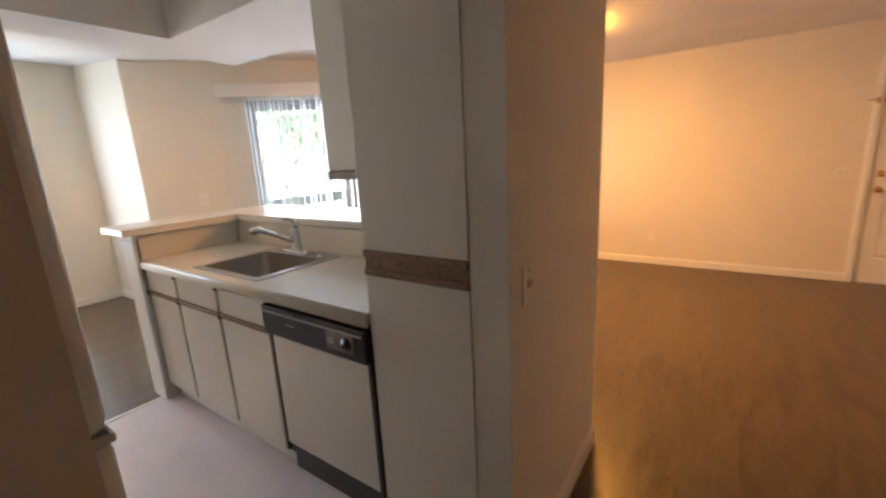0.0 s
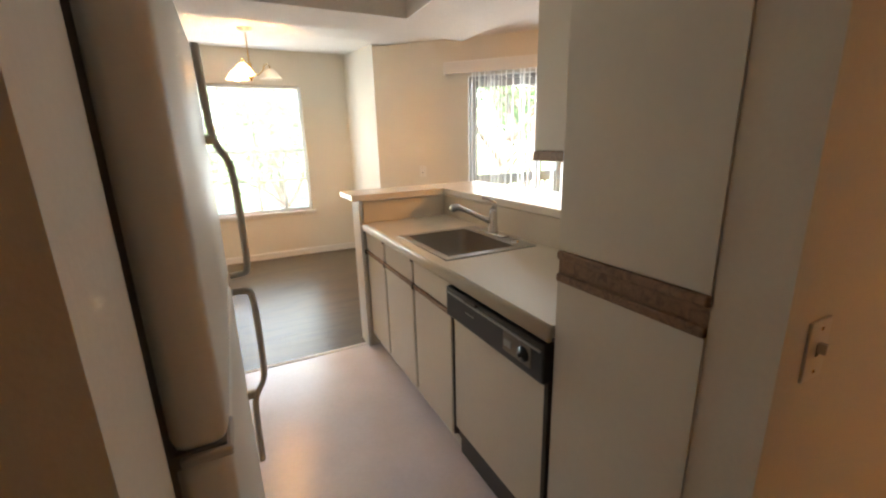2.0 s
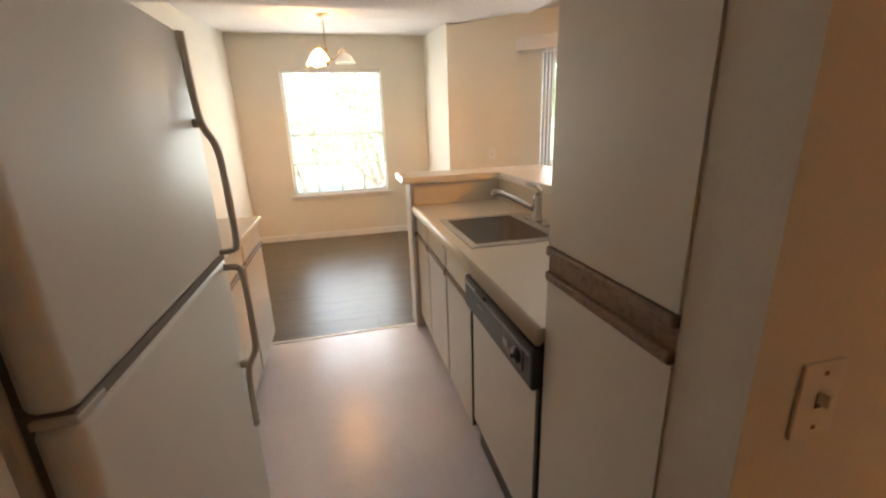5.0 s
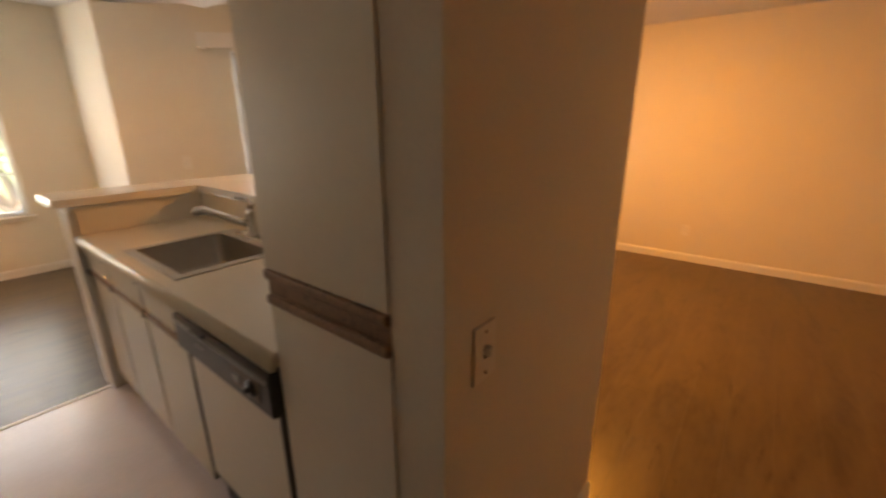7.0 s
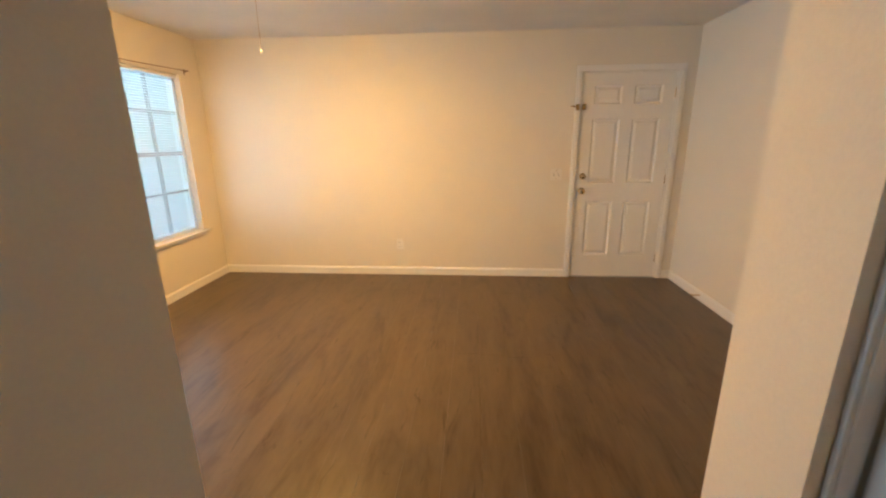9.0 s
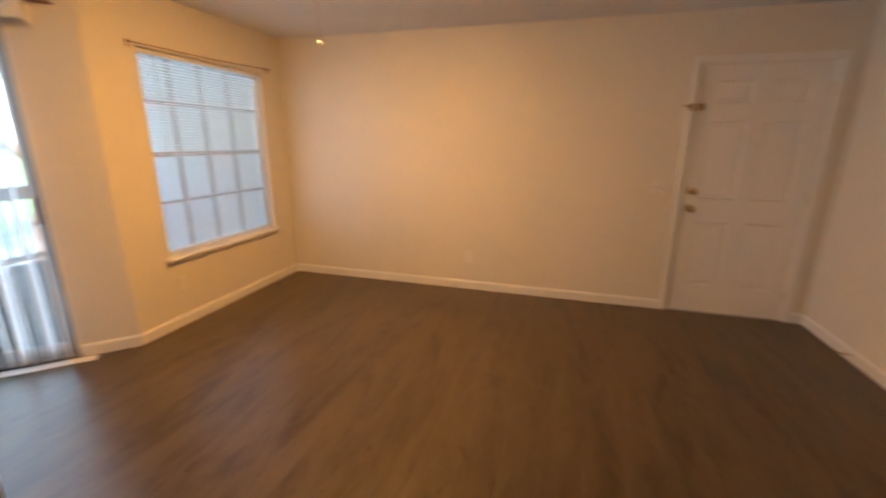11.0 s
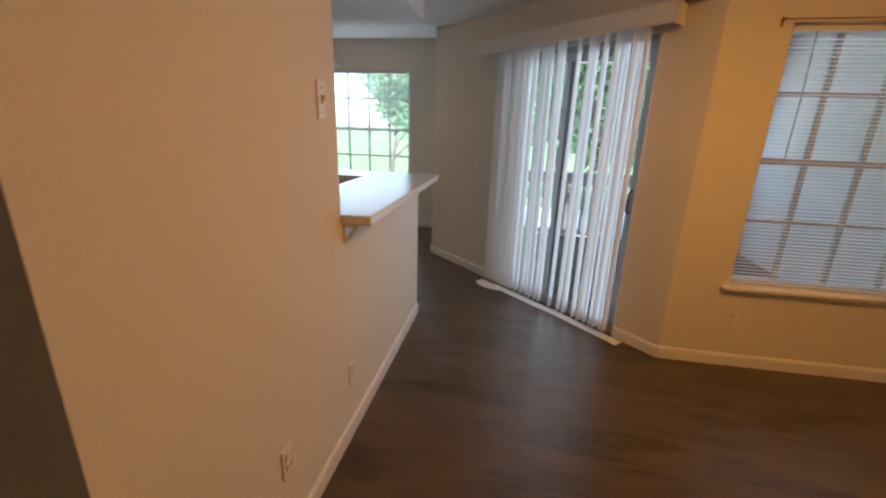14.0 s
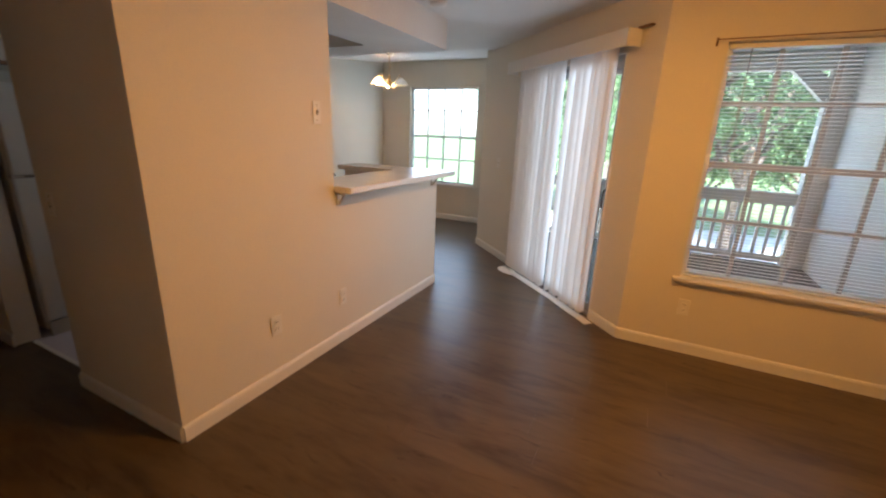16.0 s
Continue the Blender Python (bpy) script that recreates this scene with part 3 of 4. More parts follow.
# cabinet over the refrigerator
over = thing("over_fridge_cabinet", "almond laminate cabinet above the refrigerator", "cabinet")
part("body", box(-2.56, -1.99, 0.14, 0.90, 1.78, SOF - 0.002), LAMINATE, over)
for y in (0.143, 0.522):
    part("door", box(-1.99, -1.97, y, y + 0.375, 1.80, SOF - 0.012, 0.003), LAMINATE, over, "almond door")
part("finger_pull", box(-1.995, -1.965, 0.14, 0.90, 1.775, 1.80, 0.005), OAK, over, "dark oak bottom rail")

# cabinets and worktop beyond the refrigerator
WXF = -1.95
for y0, y1 in ((0.93, 1.43), (1.434, 1.93), (1.934, 2.435)):
    c2 = thing("base_cabinet", "almond laminate base cabinet with dark oak pulls past the refrigerator", "cabinet", "fridge-side base cabinets")
    part("body", box(-2.56, WXF - 0.02, y0, y1, 0.10, 0.87), LAMINATE, c2)
    part("drawer_front", box(WXF - 0.02, WXF, y0 + 0.012, y1 - 0.012, 0.757, 0.866, 0.003), LAMINATE, c2, "almond drawer front")
    part("door", box(WXF - 0.02, WXF, y0 + 0.012, y1 - 0.012, 0.105, 0.728, 0.003), LAMINATE, c2, "almond door")
    for z in (0.732, 0.862):
        part("finger_pull", box(WXF - 0.018, WXF + 0.010, y0 + 0.004, y1 - 0.004, z, z + 0.022, 0.005), OAK, c2, "dark oak finger pull")
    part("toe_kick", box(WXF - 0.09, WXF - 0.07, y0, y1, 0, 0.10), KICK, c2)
w2 = thing("side_worktop", "beige laminate worktop beyond the refrigerator", "countertop")
part("top", box(-2.568, WXF + 0.025, 0.90, 2.445, 0.874, 0.915, 0.008), COUNTER, w2)
part("backsplash", box(-2.568, -2.548, 0.90, 2.44, 0.915, 1.015, 0.003), COUNTER, w2)


# ---- wall plates ----
def plate(name, label, category, m, w=0.072, h=0.116, kind_="outlet"):
    """A wall plate in its own frame: x across, z up, facing -y."""
    th = thing(name, label, category, at=m)
    part("plate", box(-w / 2, w / 2, -0.006, 0, -h / 2, h / 2, 0.002), PLATE, th)
    if kind_ == "outlet":
        for z in (-0.021, 0.021):
            so = part("socket", box(-0.017, 0.017, -0.009, -0.005, z - 0.014, z + 0.014, 0.004), PLATE, th)
            for x in (-0.0065, 0.0065):
                part("slot", box(x - 0.0012, x + 0.0012, -0.0095, -0.0085, z - 0.003, z + 0.007), SLOT, so)
    else:
        n = 2 if kind_ == "double" else 1
        for k in range(n):
            x = (k - (n - 1) / 2) * 0.046
            part("toggle", box(x - 0.005, x + 0.005, -0.020, -0.005, -0.004, 0.016, 0.002), PLATE, th)
            part("toggle_slot", box(x - 0.006, x + 0.006, -0.0068, -0.0055, -0.012, 0.012), SLOT, th)
        for z in (-0.042, 0.042):
            part("screw", box(-0.003, 0.003, -0.0075, -0.0055, z - 0.003, z + 0.003), BRASS, th)
    return th


plate("wall_outlet", "almond duplex outlet low on the wall", "outlet", pose(3.61, 0.246, 0.340, 0, 0, -90))
plate("wall_outlet", "almond duplex outlet low on the partition wall", "outlet", pose(0, 0.582, 0.362, 0, 0, 90))
plate("wall_outlet", "almond duplex outlet low on the partition wall", "outlet", pose(0, 1.163, 0.333, 0, 0, 90))
plate("wall_outlet", "almond duplex outlet below the living room window", "outlet", pose(2.15, 2.235, 0.343, 0, 0, 0))
plate("wall_outlet", "almond duplex outlet low on the side wall", "outlet", pose(1.95, -2.6, 0.35, 0, 0, 180))
plate("light_switch", "almond toggle light switch on the wall end", "light switch", pose(-0.81, 0, 1.057, 0, 0, 0), kind_="switch")
plate("light_switch", "almond toggle light switch on the partition wall", "light switch", pose(0, 0.986, 1.549, 0, 0, 90), 0.06, 0.13, "switch")
plate("light_switch", "almond double light switch beside the entry door", "light switch", pose(3.61, -1.371, 1.08, 0, 0, -90), 0.115, 0.116, "double")
plate("light_switch", "almond light switch beside the balcony door", "light switch", DIAG @ pose(2.25, 0, 1.13, 0, 0, 180), kind_="switch")


# ---- doors ----
def panel_door(name, label, width, height, m, mirror=False):
    """Six-panel slab in its own frame: x across from the latch side, facing -y, 35 mm thick."""
    th = tagged(new(name), label, "door", "", "structure")
    th.matrix_basis = m
    st, mid = 0.115 * width / 0.885, 0.12 * width / 0.885
    pw = (width - 2 * st - mid) / 2
    rows = ((0.235, 0.80), (0.985, 1.60), (1.735, 1.905))
    sl = bmesh.new()
    add_box(sl, 0, width, 0.012, 0.035, 0, height)
    for x0, x1 in ((0, st), (st + pw, st + pw + mid), (width - st, width)):
        add_box(sl, x0, x1, 0, 0.012, 0, height)
    for x0 in (st, st + pw + mid):
        for z0, z1 in ((0, rows[0][0]), (rows[0][1], rows[1][0]), (rows[1][1], rows[2][0]), (rows[2][1], height)):
            add_box(sl, x0, x0 + pw, 0, 0.012, z0, z1)
    part("slab", sl, DOORPAINT, th)
    for x0 in (st, st + pw + mid):
        for z0, z1 in rows:
            bm = bmesh.new()
            rings = []
            for d, y in ((0.0, 0.0), (0.012, 0.011), (0.022, 0.011), (0.045, 0.003)):
                rings.append([bm.verts.new(p) for p in ((x0 + d, y, z0 + d), (x0 + pw - d, y, z0 + d), (x0 + pw - d, y, z1 - d), (x0 + d, y, z1 - d))])
            for a, b in zip(rings, rings[1:]):
                for k in range(4):
                    bm.faces.new((a[k], a[(k + 1) % 4], b[(k + 1) % 4], b[k]))
            bm.faces.new(rings[-1])
            part("door_panel", bm, DOORPAINT, th)
    return th


def casing(name, width, height, m, w=0.057):
    bm = bmesh.new()
    for x0, x1, z0, z1 in ((-w, 0, 0, height), (width, width + w, 0, height), (-w, width + w, height, height + w)):
        add_box(bm, x0, x1, -0.016, 0.0, z0, z1, 0.004)
        add_box(bm, x0 + 0.012, x1 - 0.012, -0.020, -0.014, z0, z1, 0.003)
    for x0, x1, z0, z1 in ((-0.004, 0.012, 0, height), (width - 0.012, width + 0.004, 0, height), (0.012, width - 0.012, height - 0.012, height + 0.004)):
        add_box(bm, x0, x1, 0.001, 0.125, z0, z1)
    bmesh.ops.transform(bm, matrix=m, verts=bm.verts)
    return solid(name, bm, TRIM, "white painted door casing and jamb", "door frame")


EAST = pose(3.61, -1.562, 0, 0, 0, -90)
door = panel_door("door_1", "closed white six-panel entry door with brass hardware", 0.858, 2.015, EAST @ Matrix.Translation((0.014, 0.012, 0.008)))
casing("door_casing_1", 0.886, 2.035, EAST)
for z, r in ((0.905, 0.027), (1.052, 0.024)):
    kn = lathe([(0.032, 0.0), (0.031, 0.005), (0.012, 0.008), (0.011, 0.028), (r, 0.036), (r, 0.052), (0.012, 0.060), (0.001, 0.061)], 20)
    bmesh.ops.transform(kn, matrix=pose(0.058, 0, z, 90, 0, 0), verts=kn.verts)
    part("door_knob" if z < 1 else "deadbolt", kn, BRASS, door, "round brass knob", True)
for z in (0.20, 1.02, 1.83):
    part("hinge", tube([(0.862, -0.004, z - 0.045), (0.862, -0.004, z + 0.045)], 0.006, 8), BRASS, door, "brass hinge")
lat = tagged(new("door_guard"), "brass swing-bar door guard on the entry door frame", "door guard")
lat.matrix_basis = EAST @ Matrix.Translation((-0.045, -0.018, 1.72))
part("plate", box(0.0, 0.03, -0.006, 0.0, -0.028, 0.028, 0.002), BRASS, lat)
part("bar", tube([(0.004, -0.012, 0), (-0.03, -0.016, 0.008), (-0.055, -0.02, 0.005)], 0.006, 8), BRASS, lat)
part("catch", box(0.062, 0.09, -0.014, 0.022, -0.026, 0.026, 0.003), BRASS, lat)
solid("door_sill", box(3.605, 3.70, -2.448, -1.562, -0.01, 0.008, 0.003), ALU, "dark metal entry door sill", "trim")

HALLD = pose(0.115, -1.34, 0, 0, 0, -90)
hall_door = panel_door("door_2", "white six-panel closet door standing open into the hall", 0.70, 2.02, pose(0.094, -1.346, 0.008, 0, 0, 175))
kn = lathe([(0.03, 0.0), (0.03, 0.005), (0.011, 0.008), (0.011, 0.028), (0.026, 0.036), (0.026, 0.052), (0.001, 0.06)], 18)
bmesh.ops.transform(kn, matrix=pose(0.64, 0, 0.92, 90, 0, 0), verts=kn.verts)
part("door_knob", kn, BRASS, hall_door, "round brass knob", True)
casing("door_casing_2", 0.725, 2.05, HALLD)

stop = tagged(new("door_stop", mesh_of("door_stop", tube([(2.98, -2.586, 0.05), (2.98, -2.52, 0.05), (2.98, -2.512, 0.05)], [0.006, 0.006, 0.010], 8), BRASS)), "small brass spring door stop on the baseboard", "door stop")


# ---- windows ----
def sash_window(name, label, x0, x1, z0, z1, y_in, mullions, rails, meet):
    """A two-sash window with glazing bars in a wall that runs along x; y_in is the wall's room face."""
    th = tagged(new(name), label, "window", "", "structure")
    yf = y_in + 0.075
    fr_ = bmesh.new()
    f = 0.035
    for b in ((x0, x0 + f, z0, z1), (x1 - f, x1, z0, z1), (x0 + f, x1 - f, z0, z0 + f), (x0 + f, x1 - f, z1 - f, z1)):
        add_box(fr_, b[0], b[1], yf - 0.015, yf + 0.045, b[2], b[3])
    part("window_frame", fr_, VINYLFRAME, th)
    part("meeting_rail", box(x0 + f, x1 - f, yf - 0.01, yf + 0.03, meet - 0.018, meet + 0.018, 0.003), GLAZINGBAR, th)
    for x in mullions:
        part("glazing_bar", box(x - 0.012, x + 0.012, yf - 0.004, yf + 0.022, z0 + f, z1 - f), GLAZINGBAR, th)
    for z in rails:
        part("glazing_bar", box(x0 + f, x1 - f, yf - 0.0035, yf + 0.0215, z - 0.012, z + 0.012), GLAZINGBAR, th)
    for a, b in ((z0 + f, meet - 0.018), (meet + 0.018, z1 - f)):
        pane = part("pane", box(x0 + f, x1 - f, yf + 0.007, yf + 0.011, a, b), GLASS, th, "clear glass pane")
        pane.visible_shadow = False
    si = bmesh.new()
    add_box(si, x0 - 0.045, x1 + 0.045, y_in - 0.045, y_in - 0.001, z0 - 0.022, z0 + 0.002, 0.005)
    add_box(si, x0, x1, y_in - 0.001, yf - 0.015, z0 - 0.02, z0 + 0.002)
    add_box(si, x0 - 0.02, x1 + 0.02, y_in - 0.018, y_in - 0.001, z0 - 0.05, z0 - 0.022, 0.004)
    part("window_sill", si, TRIM, th, "white painted sill and apron")
    return th


sash_window("window_1", "white double-hung window with glazing bars beside the balcony", 2.09, 3.30, 0.560, 2.045, 2.235, (2.375, 2.66, 2.955), (1.70, 0.965), 1.327)
sash_window("window_2", "bright white double-hung dining window with glazing bars", -2.02, -0.78, 0.60, 2.15, YN, (-1.705, -1.40, -1.095), (1.79, 1.005), 1.37)


def mini_blind(label, x0, x1, z0, z1, y, tilt, group):
    th = thing("mini_blind", label, "blind", group)
    part("headrail", box(x0, x1, y - 0.014, y + 0.014, z1 - 0.03, z1, 0.003), VINYLFRAME, th)
    part("bottom_rail", box(x0, x1, y - 0.011, y + 0.011, z0, z0 + 0.014, 0.003), VINYLFRAME, th)
    bm = bmesh.new()
    w = 0.0125
    rows_ = [[bm.verts.new((x, -w + 2 * w * k / 4, 0.0022 * (1 - (k / 2 - 1) ** 2))) for k in range(5)] for x in (x0 - (x0 + x1) / 2, x1 - (x0 + x1) / 2)]
    for k in range(4):
        bm.faces.new((rows_[0][k], rows_[1][k], rows_[1][k + 1], rows_[0][k + 1]))
    me = mesh_of("slat", bm, SLAT)
    n = int((z1 - z0 - 0.055) / 0.0215)
    for k in range(n):
        s = new("slat", me)
        s.parent = th
        s.matrix_basis = pose((x0 + x1) / 2, y, z0 + 0.03 + k * 0.0215, tilt + random.uniform(-2.5, 2.5), random.uniform(-0.06, 0.06), 0)
    for x in (x0 + 0.16, (x0 + x1) / 2, x1 - 0.16):
        part("ladder_cord", tube([(x, y - 0.013, z0 + 0.01), (x, y - 0.013, z1 - 0.02)], 0.0009, 5), VINYLFRAME, th)
    part("tilt_wand", tube([(x0 + 0.11, y - 0.022, z1 - 0.03), (x0 + 0.112, y - 0.03, z1 - 0.40), (x0 + 0.112, y - 0.026, z1 - 0.72)], 0.0035, 6), ALU, th, "thin tilt wand")
    return th


mini_blind("white mini blind lowered with slats open, living window", 2.105, 3.285, 0.567, 2.04, 2.268, -6, "mini blinds")
mini_blind("white mini blind lowered with slats open, dining window", -2.005, -0.795, 0.607, 2.145, YN + 0.033, -6, "mini blinds")

rod = thing("curtain_rod", "thin brown curtain rod above the living window", "curtain rod")
part("rod", tube([(2.03, 2.195, 2.056), (2.7, 2.195, 2.062), (3.38, 2.195, 2.086)], 0.0035, 8), RODMETAL, rod)
for x, z in ((2.03, 2.056), (3.38, 2.086)):
    part("bracket", tube([(x, 2.235, z - 0.03), (x, 2.232, z + 0.018), (x, 2.215, z), (x, 2.19, z + 0.002)], 0.0055, 8), RODMETAL, rod)

# sliding balcony door
sl_ = tagged(new("balcony_door"), "bronze aluminium sliding glass balcony door", "sliding door", "", "structure")
sl_.matrix_basis = DIAG
U0, U1 = 0.33, 1.745
fb = bmesh.new()
for b in ((U0, U0 + 0.035, 0.02, 2.06), (U1 - 0.035, U1, 0.02, 2.06), (U0, U1, 2.02, 2.06), (U0, U1, 0.0, 0.022)):
    add_box(fb, b[0], b[1], -0.10, -0.02, b[2], b[3])
part("frame", fb, ALU, sl_)
for u0, u1, v in ((U0 + 0.036, 1.065, -0.055), (1.005, U1 - 0.036, -0.085)):
    le = bmesh.new()
    for b in ((u0, u0 + 0.045, 0.025, 2.018), (u1 - 0.045, u1, 0.025, 2.018), (u0 + 0.045, u1 - 0.045, 1.955, 2.018), (u0 + 0.045, u1 - 0.045, 0.025, 0.10)):
        add_box(le, b[0], b[1], v - 0.012, v + 0.012, b[2], b[3])
    leaf_ = part("sliding_panel", le, ALU, sl_)
    pane = part("pane", box(u0 + 0.045, u1 - 0.045, v - 0.003, v + 0.003, 0.10, 1.955), GLASS, leaf_, "clear glass pane")
    pane.visible_shadow = False
part("pull_handle", tube([(U0 + 0.06, -0.04, 0.92), (U0 + 0.06, -0.012, 0.94), (U0 + 0.06, -0.012, 1.06), (U0 + 0.06, -0.04, 1.08)], 0.009, 8), DARKMETAL, sl_)
tr_ = bmesh.new()
for b in ((U0 - 0.0, U0 + 0.012, 0.0, 2.06), (U1 - 0.012, U1, 0.0, 2.06), (U0, U1, 2.05, 2.06)):
    add_box(tr_, b[0], b[1], -0.02, 0.004, b[2], b[3])
on_diag(tr_)
solid("balcony_door_trim", tr_, TRIM, "white trim around the balcony door", "trim")

# valance and vertical blind
val = thing("blind_valance", "white box valance above the sliding balcony door", "valance", at=DIAG)
part("front_board", box(0.215, 1.955, 0.105, 0.12, 2.068, 2.180, 0.003), TRIM, val)
part("top_board", box(0.215, 1.955, 0.001, 0.105, 2.168, 2.179), TRIM, val)
for u in (0.215, 1.943):
    part("side_board", box(u, u + 0.012, 0.001, 0.105, 2.068, 2.168), TRIM, val)
rod2 = tagged(new("blind_rail_end", mesh_of("blind_rail_end", on_diag(box(0.10, 0.214, 0.012, 0.045, 2.178, 2.190, 0.003)), RODMETAL)), "brown rail end sticking out of the valance", "rail")
vb = thing("vertical_blind", "white vinyl vertical blind half drawn over the balcony door", "blind", at=DIAG)
part("headrail", box(0.24, 1.93, 0.045, 0.075, 2.125, 2.155, 0.003), VINYLFRAME, vb)
vbm = bmesh.new()
VW, VH = 0.0445, 2.05
cols = [[vbm.verts.new((-VW + 2 * VW * k / 6, 0.007 * (1 - (k / 3 - 1) ** 2), z)) for z in (0.045, 0.6, 1.3, 2.10)] for k in range(7)]
for k in range(6):
    for j in range(3):
        vbm.faces.new((cols[k][j], cols[k + 1][j], cols[k + 1][j + 1], cols[k][j + 1]))
vmesh = mesh_of("vane", vbm, VANE, True)
rv = random.Random(5)
us = [(0.375, 98), (0.412, 104), (0.452, 90), (0.498, 106), (0.548, 102), (0.592, 84), (0.655, 103), (0.745, 99), (0.805, 103), (0.895, 106), (1.012, 104), (1.06, 108), (1.118, 103), (1.168, 108), (1.222, 104), (1.288, 107), (1.345, 102), (1.385, 99), (1.42, 104), (1.452, 98), (1.483, 105), (1.512, 100), (1.54, 103), (1.566, 98), (1.592, 104), (1.616, 101), (1.64, 99), (1.662, 104), (1.684, 100)]
for u, turned in us:
    v_ = new("vane", vmesh)
    v_.parent = vb
    ang = turned + rv.uniform(-2.5, 2.5)
    v_.matrix_basis = pose(u, 0.06, 0, rv.uniform(-0.4, 0.4), rv.uniform(-0.4, 0.4), ang)
    part("clip", box(u - 0.006, u + 0.006, 0.054, 0.066, 2.095, 2.126), VINYLFRAME, vb)

# a vane that has fallen to the floor
fv = bmesh.new()
rows_ = []
for k in range(25):
    s = k / 24
    u = 0.235 + s * 1.47
    v = 0.075 + 0.05 * s - 0.03 * math.sin(s * 3.1)
    z = 0.004 + (0.012 * max(0, s - 0.7) / 0.3 if s > 0.7 else 0) + 0.002 * math.sin(s * 20)
    rows_.append([fv.verts.new((u, v + w, z + (0.004 if abs(w) < 0.01 else 0))) for w in (-0.04, 0.0, 0.04)])
for a, b in zip(rows_, rows_[1:]):
    for k in range(2):
        fv.faces.new((a[k], a[k + 1], b[k + 1], b[k]))
on_diag(fv)
tagged(new("fallen_vane", mesh_of("fallen_vane", fv, LOOSEVANE, True)), "white vinyl blind vane lying on the floor by the balcony door", "blind vane")
fv = bmesh.new()
rows_ = []
for k in range(25):
    s = k / 24
    a = s * 4.9 - 0.6
    u, v = 1.60 - 0.16 * math.sin(a) - 0.10 * (s - 0.5), 0.135 - 0.055 * math.cos(a)
    rows_.append([fv.verts.new((u - math.sin(a) * w * 0.8, v - math.cos(a) * w * 0.8, 0.022 + 0.012 * math.sin(s * 3.1) - w * 0.45)) for w in (-0.035, 0.0, 0.035)])
for a, b in zip(rows_, rows_[1:]):
    for k in range(2):
        fv.faces.new((a[k], a[k + 1], b[k + 1], b[k]))
on_diag(fv)
tagged(new("fallen_vane", mesh_of("fallen_vane", fv, LOOSEVANE, True)), "bent white vinyl blind vane curled on the floor", "blind vane")

# ---- lamps ----
dome = thing("ceiling_light", "lit warm glass dome light with a pull chain", "ceiling light")
part("dome", lathe([(0.17, 2.405), (0.165, 2.38), (0.12, 2.358), (0.05, 2.346), (0.001, 2.344)], 24, (1.82, 0.67, 0)), DOME, dome, "glowing glass dome", True)
part("rim", lathe([(0.185, 2.41), (0.185, 2.395), (0.17, 2.39), (0.17, 2.41)], 24, (1.82, 0.67, 0)), BRASS, dome)
part("pull_chain", tube([(1.816, 0.669, 2.346), (1.816, 0.669, 1.935)], 0.0012, 6), BRASS, dome)
part("chain_knob", lathe([(0.001, 1.913), (0.006, 1.917), (0.008, 1.925), (0.005, 1.936), (0.001, 1.94)], 12, (1.816, 0.669, 0)), TRIM, dome, "small white chain knob", True)

ch = thing("chandelier", "small brass chandelier with frosted bell shades, partly lit", "chandelier")
KX, KY = -1.425, 3.87
part("canopy", lathe([(0.062, 2.41), (0.060, 2.398), (0.035, 2.382), (0.008, 2.375)], 20, (KX, KY, 0)), TRIM, ch, smooth=True)
part("stem", tube([(KX, KY, 2.40), (KX, KY, 2.03)], 0.006, 8), BRASS, ch)
part("hub", lathe([(0.006, 2.20), (0.022, 2.19), (0.014, 2.165), (0.030, 2.13), (0.038, 2.10), (0.020, 2.07), (0.010, 2.05), (0.001, 2.045)], 18, (KX, KY, -0.06)), BRASS, ch, smooth=True)
for k, deg in enumerate((8, 128, 248)):
    a = radians(deg)
    c, s = math.cos(a), math.sin(a)
    arm_pts = [(0.02, 2.11), (0.06, 2.10), (0.10, 2.135), (0.125, 2.185), (0.145, 2.20), (0.162, 2.185), (0.168, 2.16)]
    part("arm", tube([(KX + r * c, KY + r * s, z - 0.06) for r, z in arm_pts], 0.006, 8), BRASS, ch, "curved brass arm", True)
    cen = (KX + 0.168 * c, KY + 0.168 * s, -0.06)
    sh = part("shade", lathe([(0.018, 2.16), (0.034, 2.150), (0.062, 2.125), (0.080, 2.092), (0.092, 2.078), (0.094, 2.074)], 24, cen), SHADE, ch, "wide frosted bell shade", True)
    if k > 0:
        part("bulb", lathe([(0.001, 2.062), (0.018, 2.067), (0.028, 2.085), (0.022, 2.11), (0.012, 2.135)], 14, cen), BULB, sh, "lit warm bulb", True)

tagged(new("smoke_detector", mesh_of("smoke_detector", lathe([(0.065, 2.41), (0.065, 2.388), (0.050, 2.376), (0.001, 2.374)], 24, (0.17, 2.15, 0)), PLATE, True)), "round white smoke detector on the ceiling", "smoke detector")

# ---- outside ----
BZ = -0.14
solid("balcony_floor", box(-0.07, 3.74, 2.20, 5.52, BZ - 0.12, BZ), CONCRETE, "pale concrete balcony floor", "balcony floor")
sd = thing("balcony_side_wall", "pale painted lap siding wall closing the balcony end", "siding wall")
part("core", box(3.66, 3.78, 2.37, 5.52, BZ, 2.62), SIDING, sd)
lap = bmesh.new()
vv = [lap.verts.new(p) for p in ((0, 2.37, 0), (0, 5.50, 0), (-0.016, 5.50, 0.0), (-0.016, 2.37, 0.0), (-0.004, 2.37, 0.15), (-0.004, 5.50, 0.15))]
lap.faces.new((vv[3], vv[2], vv[5], vv[4]))
lap.faces.new((vv[0], vv[1], vv[2], vv[3]))
lap_me = mesh_of("board", lap, SIDING)
